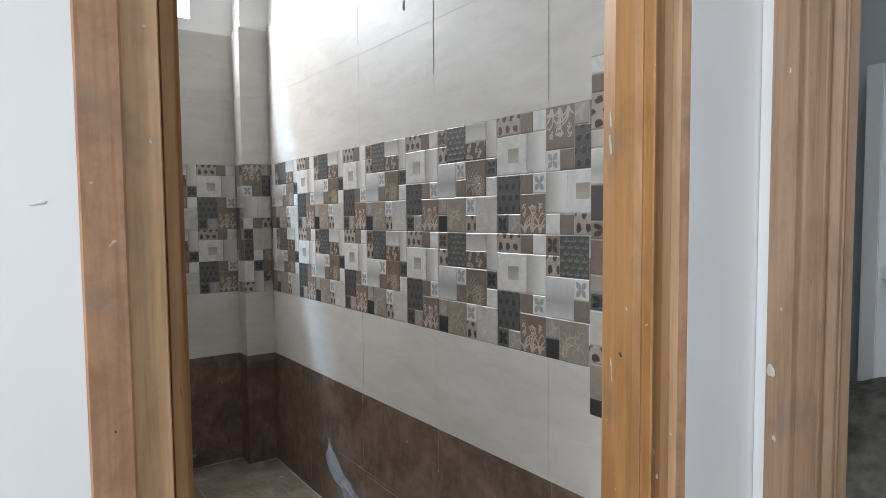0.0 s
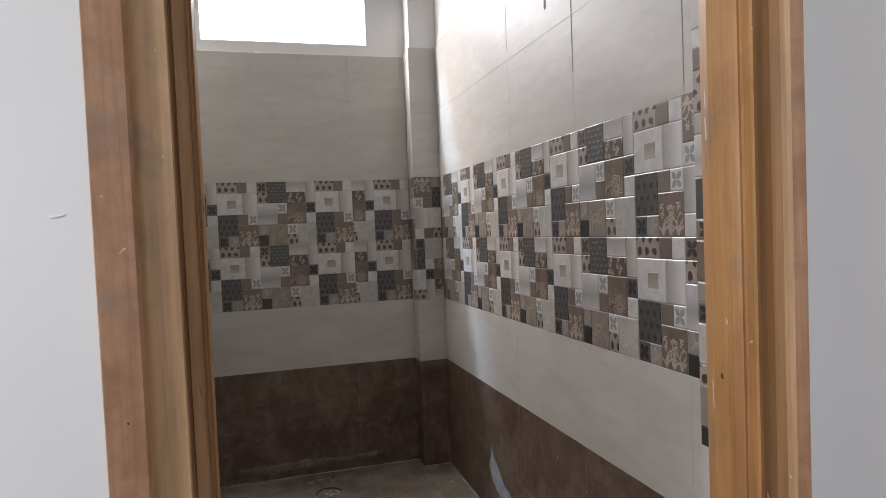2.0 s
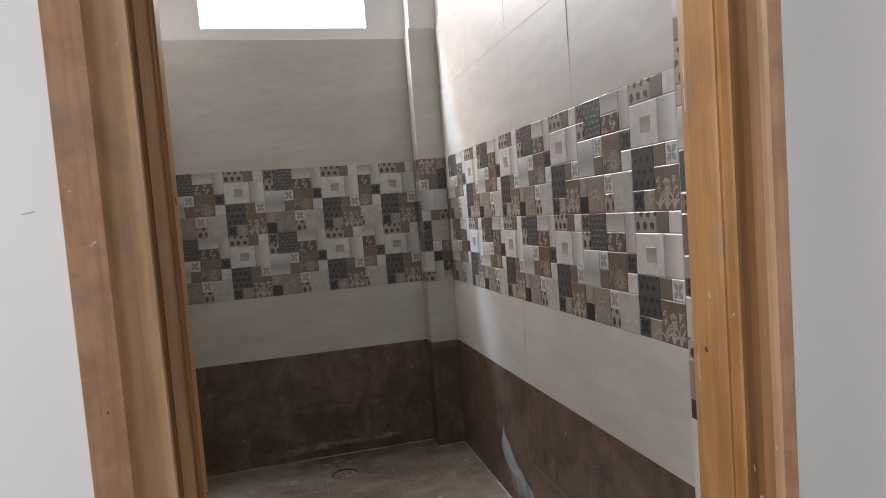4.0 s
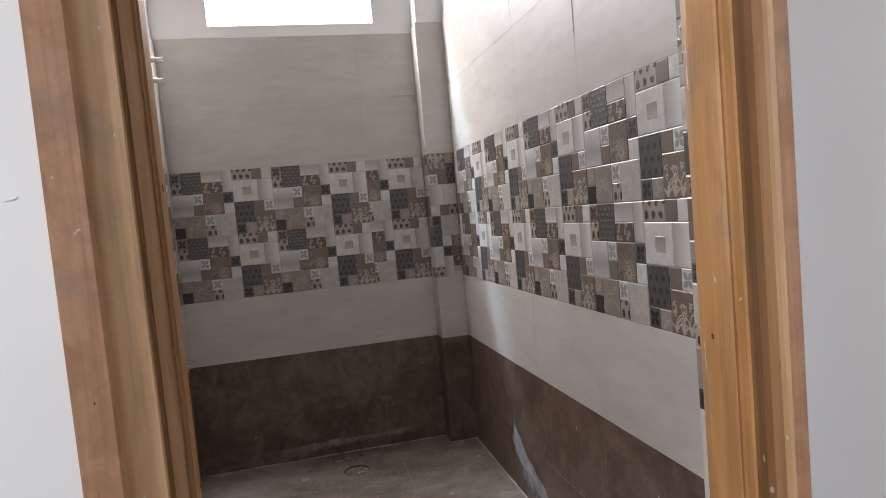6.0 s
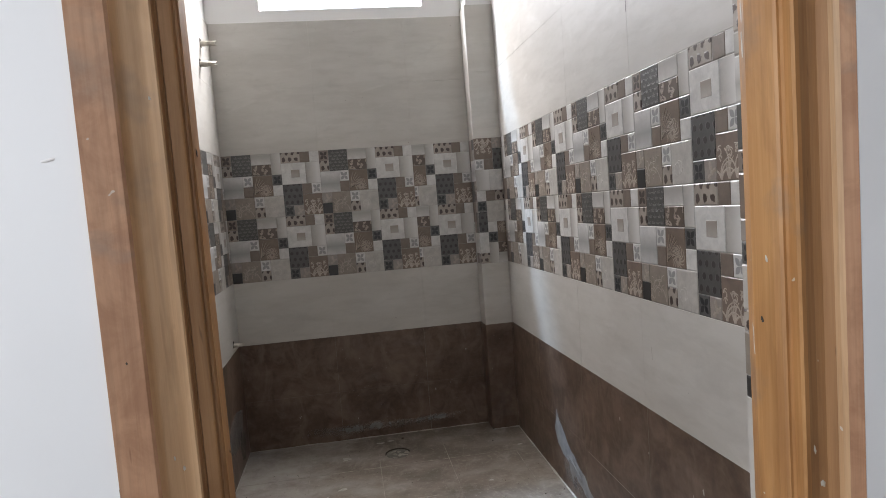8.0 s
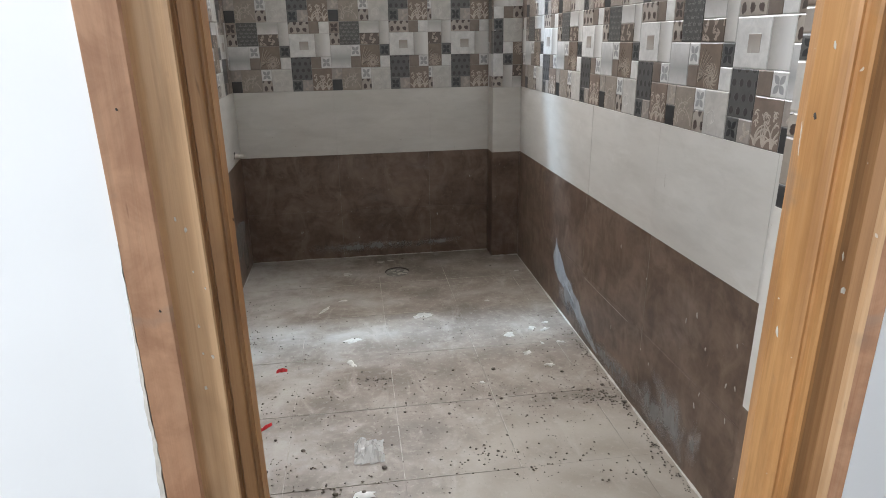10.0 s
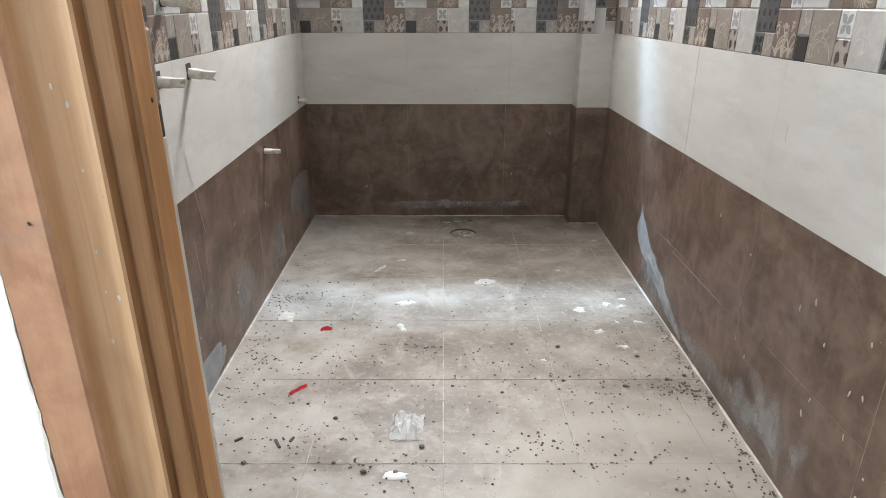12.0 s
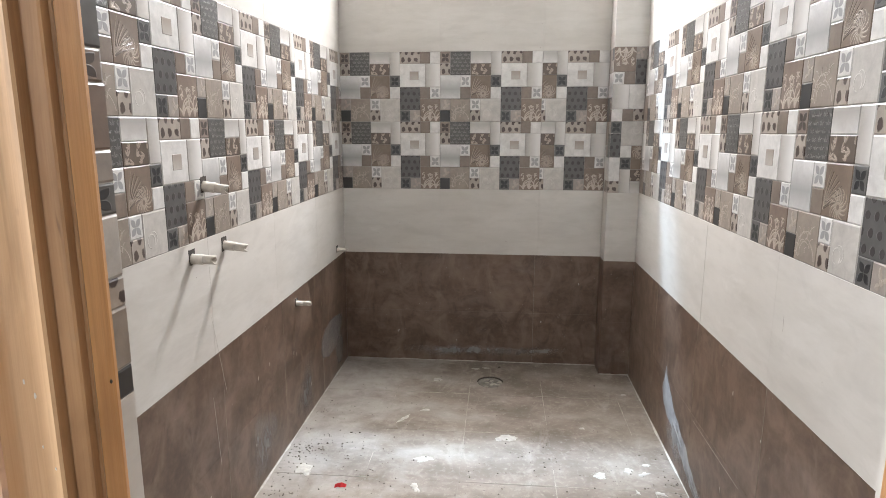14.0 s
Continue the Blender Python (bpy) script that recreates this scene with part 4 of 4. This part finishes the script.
for k, (x, y, rx, ry, turn) in enumerate(((0.85, 2.075, 0.030, 0.022, 0.2), (0.945, 2.115, 0.024, 0.018, 0.6), (0.992, 2.100, 0.030, 0.012, 0.5), (1.010, 2.155, 0.020, 0.012, 0),
                                          (0.930, 1.836, 0.024, 0.018, 0.0), (0.878, 1.930, 0.022, 0.016, 0.4), (1.02, 1.99, 0.020, 0.012, -0.4), (0.95, 1.99, 0.008, 0.014, 0.2),
                                          (0.270, 2.128, 0.048, 0.020, 0.1), (0.262, 1.955, 0.016, 0.034, 0.4), (0.250, 2.81, 0.030, 0.026, 0.3), (0.410, 2.952, 0.030, 0.012, 0.0),
                                          (0.46, 2.965, 0.022, 0.010, 0.0), (0.83, 2.40, 0.016, 0.010, 0.0), (1.04, 2.72, 0.018, 0.010, 0.3), (0.68, 1.76, 0.014, 0.010, 0.2),
                                          (0.155, 2.42, 0.012, 0.050, -0.5), (0.23, 2.50, 0.026, 0.012, 0.3), (0.55, 2.30, 0.05, 0.03, 0.2), (-0.12, 2.03, 0.04, 0.05, 0.4))):
    tagged(film("cement_splash", blob_outline(x, y, rx * 0.72, ry * 0.72, turn, k), on_floor, 0.0009, M_SPLASH), "thin pale cement splash dried on the dusty floor", "cement splash", "dried cement splashes")



def slurry_run(spine, place, seed):
    """A run of dried slurry along a spine of (u, v, half width)."""
    bm = bmesh.new()
    rows = []
    n = 7
    for (ua, va, wa), (ub, vb, wb) in zip(spine, spine[1:]):
        d = Vector((ub - ua, vb - va)).normalized().orthogonal()
        for k in range(n):
            f = k / n
            f2 = f * f * (3 - 2 * f)
            u, v, w = ua + (ub - ua) * f, va + (vb - va) * f, wa + (wb - wa) * f2
            q = [w * (1 + 0.35 * noise.noise((u * 22, v * 22, seed + s))) for s in (0, 5)]
            ends = [(u + d.x * q[0], v + d.y * q[0]), (u - d.x * q[1], v - d.y * q[1])]
            rows.append([bm.verts.new(place(a, max(0.003, b), 0.0)) for a, b in ends] + [bm.verts.new(place(u, max(0.003, v), 0.0008))])
    for r, q in zip(rows, rows[1:]):
        bm.faces.new((r[0], q[0], q[2], r[2]))
        bm.faces.new((r[2], q[2], q[1], r[1]))
    return part("cement_smear", bm, M_SLURRY)


tagged(slurry_run(((2.330, 0.285, 0.004), (2.310, 0.190, 0.052), (2.200, 0.140, 0.036), (2.080, 0.100, 0.034), (1.960, 0.050, 0.022), (1.830, 0.015, 0.006)), on_right, 3.0),
       "pale blue grey cement slurry dried on dark brown wall tiles", "cement smear", "cement smears on the tiles")
tagged(film("cement_smear", blob_outline(1.60, 0.050, 0.15, 0.050, 0.05, 82, 40, 0.3), on_left, 0.0006, M_SLURRY), "pale grey cement slurry dried at the foot of the wall", "cement smear", "cement smears on the tiles")
for k, b in enumerate(((2.78, 0.205, 0.17, 0.075, 0.05), (2.90, 0.095, 0.06, 0.070, 0.2))):
    tagged(film("cement_haze", blob_outline(*b, k + 90, 40, 0.22), on_left, 0.0005, M_HAZE), "thin rounded grey haze of dried cement on dark tiles", "cement smear", "cement smears on the tiles")
rng = random.Random(31)
for k in range(30):
    pl, u, v = (on_right, rng.uniform(0.95, 1.75), rng.uniform(0.14, 0.46)) if k < 17 else (on_back, rng.uniform(0.0, 0.9), rng.uniform(0.1, 0.48)) if k < 22 else (on_left, rng.uniform(1.3, 2.7), rng.uniform(0.1, 0.46))
    b = (u, v, rng.uniform(0.0012, 0.0030), rng.uniform(0.002, 0.008), rng.uniform(-0.4, 0.4))
    tagged(film("cement_speck", blob_outline(*b, k + 120, 10, 0.5), pl, 0.0008, M_SPLASH), "tiny pale cement speck dried on dark brown wall tiles", "cement speck", "cement specks on the tiles")
# marks on the upper tiles
tagged(film("mortar_stain", blob_outline(1.706, 1.842, 0.007, 0.017, 0.1, 5, 16, 0.5), on_right, 0.0008, M_STAIN), "small dark grey mortar stain on the pale tiles", "stain")
for y, z0, z1, wide in ((1.543, 1.60, 2.05, 0.0030), (2.017, 1.79, 2.05, 0.0024), (1.068, 1.46, 2.05, 0.0016)):
    pts = [(y - wide / 2, z0), (y + wide / 2, z0), (y + wide / 2, z1), (y - wide / 2, z1)]
    tagged(film("open_joint", pts, on_right, 0.0002, M_STAIN), "narrow open dark joint between pale wall tiles", "joint", "open joints between the tiles")
smears = ((on_right, (2.16, 0.10, 0.11, 0.075, -0.3)), (on_right, (1.74, 0.045, 0.42, 0.040, 0.0)), (on_right, (1.33, 0.095, 0.13, 0.08, 0.5)), (on_right, (1.22, 0.10, 0.035, 0.09, 0.3)), (on_right, (1.42, 0.07, 0.14, 0.06, 0.1)),
(on_left, (2.40, 0.12, 0.10, 0.12, -0.6)), (on_left, (1.95, 0.12, 0.10, 0.13, -0.6)), (on_back, (0.33, 0.055, 0.33, 0.030, 0.02)), (on_back, (0.68, 0.06, 0.16, 0.022, 0.05)))
for k, (pl, b) in enumerate(smears):
    tagged(film("cement_smear", blob_outline(*b, k + 40, 40, 0.45), pl, 0.0006, M_SMEAR), "thin grey cement smear dried on dark brown wall tiles", "cement smear", "cement smears on the tiles")

# fine scratches and drips
for pl, u0, v0, u1, v1 in ((on_right, 2.005, 0.240, 1.635, 0.243), (on_left, 1.66, 0.63, 1.72, 0.40), (on_left, 1.64, 0.42, 1.66, 0.22), (on_left, 2.47, 0.50, 2.475, 0.43), (on_right, 1.492, 0.725, 1.490, 0.690),
                           (on_back, 0.80, 0.545, 0.80, 0.525)):
    d = Vector((u1 - u0, v1 - v0)).normalized().orthogonal() * 0.0012
    tagged(film("grout_line", [(u0, v0), (u0 + d.x, v0 + d.y), (u1 + d.x, v1 + d.y), (u1, v1)], pl, 0.0004, M_SPLASH), "thin pale drip line on the wall tiles", "drip", "drips on the tiles")


def lump(bm, c, r, seed, sub=1):
    res = bmesh.ops.create_icosphere(bm, subdivisions=sub, radius=1)
    for v in res["verts"]:
        d = v.co.normalized()
        q = 1 + 0.45 * noise.noise(d * 1.7 + Vector((seed, seed * 2.3, 0)))
        v.co = Vector((c[0] + d.x * r * q * 1.1, c[1] + d.y * r * q * 0.9, c[2] + r * 0.55 + d.z * r * 0.62 * q))


LUMPS = ((0.735, 1.833, 0.011), (1.002, 1.660, 0.010), (1.085, 1.575, 0.012), (1.055, 1.68, 0.009), (0.955, 1.78, 0.009), (0.60, 1.85, 0.007), (0.42, 1.63, 0.007), (0.55, 1.60, 0.008), (0.13, 1.49, 0.009), (0.05, 1.55, 0.007),
         (0.345, 1.385, 0.010), (0.22, 1.30, 0.011), (0.29, 1.30, 0.009), (0.15, 1.33, 0.008), (-0.05, 1.33, 0.009), (0.52, 2.972, 0.010), (0.93, 2.80, 0.006), (0.88, 1.63, 0.009), (0.72, 1.655, 0.008))
for k, (x, y, r) in enumerate(LUMPS):
    bm = bmesh.new()
    lump(bm, (0, 0, 0), r * 0.62, k * 1.7, 2)
    o = part("mortar_lump", bm, M_GRAVEL)
    o.location = (x, y, 0.0003)
    tagged(o, "small dark crumb of mortar lying on the dusty floor", "mortar lump", "mortar lumps on the floor")


def crumbs():
    """Countless grains of mortar over the nearer floor, thicker in streaks and along the wall."""
    rng = random.Random(7)
    verts, faces = [], []
    octa = [(1, 0, 0), (0, 1, 0), (-1, 0, 0), (0, -1, 0), (0, 0, 1), (0, 0, -0.4)]
    tris = [(0, 1, 4), (1, 2, 4), (2, 3, 4), (3, 0, 4), (1, 0, 5), (2, 1, 5), (3, 2, 5), (0, 3, 5)]

    def grain(x, y, r):
        base = len(verts)
        r *= 1.25
        a = rng.uniform(0, 6.28)
        c, q = math.cos(a), math.sin(a)
        for p in octa:
            s = r * rng.uniform(0.7, 1.25)
            verts.append((x + (p[0] * c - p[1] * q) * s, y + (p[0] * q + p[1] * c) * s, 0.0004 + 0.4 * r + p[2] * s * 0.8))
        faces.extend(tuple(base + k for k in t) for t in tris)

    def ok(x, y): return XL + 0.01 < x < XR - 0.01 and 0.76 < y < YB - 0.02
    for _ in range(3400):
        x, y = rng.uniform(XL, XR), 0.8 + 1.5 * rng.random() ** 1.2
        dens = 0.45 + 0.75 * noise.noise((x * 4, y * 4, 3)) + (0.25 if 1.25 < y < 1.85 else -0.12)
        if x > 0.55 and y < 1.5:
            dens -= 0.42
        if rng.random() < dens and ok(x, y):
            grain(x, y, rng.choice((0.0007, 0.0008, 0.0010, 0.0013, 0.0019, 0.0030)))
    for cx, cy, n, sp in ((0.34, 1.828, 46, 0.030), (0.99, 1.64, 55, 0.045), (1.06, 1.60, 60, 0.035), (0.62, 1.40, 60, 0.06), (0.80, 1.64, 60, 0.09), (0.62, 1.72, 40, 0.08), (0.30, 1.30, 40, 0.06), (-0.13, 2.15, 40, 0.05),
                          (0.10, 1.40, 40, 0.07), (0.78, 1.33, 40, 0.07), (-0.15, 1.75, 40, 0.06), (0.95, 1.28, 30, 0.05)):
        for _ in range(n):
            x, y = rng.gauss(cx, sp), rng.gauss(cy, sp * 0.6)
            if ok(x, y):
                grain(x, y, rng.choice((0.0010, 0.0014, 0.0019, 0.0026, 0.0036)))
    for _ in range(260):
        y = 0.8 + 1.3 * rng.random()
        grain(XR - 0.012 - abs(rng.gauss(0, 0.014)), y, rng.choice((0.0015, 0.002, 0.003)))
    for _ in range(420):
        x, y = XL + 0.015 + abs(rng.gauss(0, 0.13)), rng.uniform(1.35, 2.55)
        if rng.random() < 0.55 + 0.9 * noise.noise((x * 7, y * 7, 8)):
            grain(x, y, rng.choice((0.0011, 0.0014, 0.0019, 0.0026, 0.0034)))
    for _ in range(500):
        x, y = rng.uniform(XL + 0.02, XR - 0.02), rng.uniform(1.6, 2.9)
        if rng.random() < 0.3 + 0.9 * noise.noise((x * 5, y * 5, 12)):
            grain(x, y, rng.choice((0.0010, 0.0013, 0.0017, 0.0022)))
    o = mesh_object("crumbs", verts, faces, M_GRAVEL)
    tagged(o, "scattered grey mortar crumbs and grit on the floor", "grit", kind="stuff")


crumbs()


def wrapper(x, y, turn, length, width, fold):
    """A strip of torn plastic, folded once along its length."""
    bm = bmesh.new()
    n = 10
    top, bot = [], []
    for k in range(n + 1):
        f = k / n
        u = (f - 0.5) * length
        w = width * (0.75 + 0.35 * noise.noise((f * 4, fold * 50, x * 9)))
        z = 0.003 + fold * math.sin(f * 3.3) + 0.0025 * noise.noise((f * 6, x, y))
        row = [(u, -w / 2, z * 0.3), (u + 0.002, 0, z + 0.004), (u, w / 2, z * 0.6)]
        top.append([bm.verts.new((a, b, max(0.0012, c))) for a, b, c in row])
        bot.append([bm.verts.new((a, b, max(0.0005, c - 0.0007))) for a, b, c in row])
    for k in range(n):
        for q in range(2):
            bm.faces.new((top[k][q], top[k + 1][q], top[k + 1][q + 1], top[k][q + 1]))
            bm.faces.new((bot[k][q], bot[k][q + 1], bot[k + 1][q + 1], bot[k + 1][q]))
        bm.faces.new((top[k][0], bot[k][0], bot[k + 1][0], top[k + 1][0]))
        bm.faces.new((top[k][2], top[k + 1][2], bot[k + 1][2], bot[k][2]))
    for k in (0, n):
        bm.faces.new((top[k][0], top[k][1], bot[k][1], bot[k][0]))
        bm.faces.new((top[k][1], top[k][2], bot[k][2], bot[k][1]))
    o = part("wrapper_scrap", bm, M_RED)
    o.matrix_world = pose(x, y, 0.0, 0, 0, turn)
    return tagged(o, "torn scrap of bright red plastic wrapper on the floor", "wrapper", "red wrapper scraps")


wrapper(0.029, 1.940, 8, 0.036, 0.020, 0.006)
wrapper(0.010, 1.612, 48, 0.056, 0.014, 0.002)


def plastic_bag():
    n = Nodes("clear_plastic_film", 0.12)
    n.colour((0.82, 0.82, 0.80))
    n.b.inputs["Alpha"].default_value = 0.4
    crease = n.noise(n.obj(), 26, 4, 0.6, 1.2)
    n.bump(crease, 0.2, 0.002)
    bm = bmesh.new()
    n_side = 13
    sheets = []
    for side in (0, 1):
        rows = []
        for a in range(n_side):
            row = []
            for b in range(n_side):
                u, v = a / (n_side - 1) * 2 - 1, b / (n_side - 1) * 2 - 1
                edge = max(0.0, 1 - max(abs(u), abs(v)) ** 3)
                wob = 0.007 * noise.noise((u * 2.3, v * 2.3, side * 5.0))
                lift = (0.004 + edge * (0.020 + 0.022 * noise.noise((u * 2.6, v * 2.6, 1.5)) + 0.010 * noise.noise((u * 6, v * 6, 4.0)))) if side else 0.0012
                row.append(bm.verts.new((u * 0.038 + wob, v * 0.046 + wob * 1.4, max(0.0012 + side * 0.0012, lift))))
            rows.append(row)
        sheets.append(rows)
        for a in range(n_side - 1):
            for b in range(n_side - 1):
                bm.faces.new((rows[a][b], rows[a + 1][b], rows[a + 1][b + 1], rows[a][b + 1]))
    rim = [(a, 0) for a in range(n_side)] + [(n_side - 1, b) for b in range(1, n_side)] + [(a, n_side - 1) for a in range(n_side - 2, -1, -1)] + [(0, b) for b in range(n_side - 2, 0, -1)]
    for (a, b), (c, d) in zip(rim, rim[1:] + rim[:1]):
        bm.faces.new((sheets[0][a][b], sheets[0][c][d], sheets[1][c][d], sheets[1][a][b]))
    o = part("plastic_bag", bm, n.mat)
    o.location = (0.308, 1.455, 0.0004)
    return tagged(o, "small crumpled clear plastic bag lying on the floor", "plastic bag")


plastic_bag()
scrap = film("paper_scrap", [(0.262, 1.283), (0.285, 1.276), (0.318, 1.282), (0.312, 1.292), (0.320, 1.297), (0.296, 1.300), (0.288, 1.306), (0.268, 1.300)], on_floor, 0.003, M_PAPER)
tagged(scrap, "small torn white paper scrap on the floor", "paper scrap")
for x, y, turn, ln in ((0.010, 1.395, -60, 0.034), (-0.085, 1.41, 40, 0.02), (0.04, 1.41, 70, 0.018)):
    o = box("wood_splinter", (-ln / 2, -0.003, 0.0004), (ln / 2, 0.003, 0.005), M_STICK, None, 0.001)
    o.matrix_world = pose(x, y, 0, 0, 0, turn)
    tagged(o, "short dark splinter of wood lying on the floor", "splinter", "wood splinters")


# ---- flecks of paint and plaster on the frames and the wall ----


def fleck(name, x, y, z, rx, rz, way, seed, material, label, group):
    """A dried drop on an upright face that looks along way."""
    w = Vector((way[0], way[1], 0)).normalized()
    u = Vector((-w.y, w.x, 0))
    pts = blob_outline(0, 0, rx, rz, 0.2, seed, 16, 0.6)
    o = film(name, pts, lambda a, b, c: Vector((x, y, z)) + u * a + Vector((0, 0, b)) + w * (c + 0.0001), 0.0004, material)
    return tagged(o, label, "paint fleck", group)


k = 0
for x, z, r in ((0.147, 0.914, 0.0022), (0.155, 0.903, 0.0026), (0.153, 0.801, 0.0022), (0.153, 0.770, 0.0018), (0.162, 0.766, 0.0030), (0.150, 0.730, 0.0028), (0.158, 1.371, 0.0028), (0.160, 1.270, 0.0022), (0.156, 0.86, 0.0014), (0.165, 0.842, 0.0014)):
    (xa, ya), (xb, yb) = next((p, q) for p, q in zip(HOLLOW[9:], HOLLOW[10:]) if p[0] <= x <= q[0])
    y = ya + (yb - ya) * (x - xa) / (xb - xa)
    q = 0.0006 * noise.noise((x * 30, y * 30, z * 3.0))
    x, y, r = x + q, y + q, r * 0.7
    fleck("paint_fleck", x, y, z, r, r * 1.2, (-0.42, -0.91), k, M_FLECK, "tiny white paint fleck on the wooden door frame", "paint flecks on the frame")
    k += 1
for x, y, z, rx, rz, way in ((0.7965, 0.6256, 1.338, 0.004, 0.012, (-0.9, 0.47)), (0.7960, 0.6250, 1.300, 0.004, 0.016, (-0.9, 0.47)), (0.7925, 0.617, 0.955, 0.0015, 0.010, (-0.92, 0.39)), (0.7935, 0.619, 0.972, 0.002, 0.010, (-0.92, 0.39)),
                             (0.7912, 0.60, 0.744, 0.002, 0.006, (-1, -0.07)), (0.7922, 0.59, 1.06, 0.0015, 0.004, (-1, -0.07)), (0.8335, 0.5650, 0.807, 0.003, 0.004, (-0.05, -1)), (0.823, 0.5625, 0.848, 0.0015, 0.005, (0.3, -1))):
    fleck("paint_fleck", x, y, z, rx, rz, way, k + 3, M_FLECK, "white paint splash on the wooden door frame", "paint flecks on the frame")
    k += 1
for y, z, r in ((0.499, 0.951, 0.006), (0.492, 0.845, 0.003), (0.485, 1.05, 0.002)):
    fleck("paint_fleck", SIDE_X - 0.0042, y, z, r, r * 1.6, (-1, 0), k, M_FLECK, "white paint splash on the dull wooden frame", "paint flecks on the frame")
    k += 1
for x, y, z, r, way in ((0.1917, 0.636, 1.218, 0.0024, (1, 0)), (0.1919, 0.645, 0.90, 0.0014, (1, 0)), (0.120, 0.5834, 1.02, 0.0009, (0, -1)), (0.126, 0.5844, 0.83, 0.0010, (0, -1)), (0.7916, 0.600, 0.99, 0.0022, (-1, -0.07))):
    o = fleck("knot", x, y, z, r, r * 1.5, way, k, M_SHADE_KNOT, "small dark knot in the wooden door frame", "dark knots in the frame")
    o["category"] = "knot"
    k += 1


def plaster_edge(z0, z1):
    """Rough plaster left standing where the wall meets the frame."""
    bm = bmesh.new()
    rows = []
    n = 90
    for k in range(n + 1):
        z = z0 + (z1 - z0) * k / n
        ease = min(1.0, (z1 - z) / 0.25)
        a = 0.1000 - ease * (0.0065 + 0.004 * noise.noise((z * 14, 1.0, 0)) + 0.002 * noise.noise((z * 60, 2.0, 0)))
        b = 0.1010 + ease * 0.0022 * noise.noise((z * 20, 5.0, 0)) + 0.0018 * noise.noise((z * 75, 7.0, 0))
        rows.append([bm.verts.new((a, fy(a) - 0.0002, z)), bm.verts.new(((a + b) / 2, 0.5828 + 0.0012 * noise.noise((z * 50, 9.0, 0)), z)), bm.verts.new((b, 0.5803, z)), bm.verts.new((b, 0.5845, z))])
    for r, q in zip(rows, rows[1:]):
        for k in range(3):
            bm.faces.new((r[k], q[k], q[k + 1], r[k + 1]))
    o = part("plaster_edge", bm, M_SPLASH)
    return tagged(o, "ragged grey plaster edge between the wall and the frame", "plaster edge")


plaster_edge(0.02, 0.90)
for x, z in ((0.072, 1.215),):
    o = fleck("wall_smudge", x, fy(x) - 0.0002, z, 0.006, 0.0015, (-0.06, -1), 77, M_STAIN_PALE, "small faint pinkish smudge on the white wall", "smudges on the wall")
    o["category"] = "smudge"
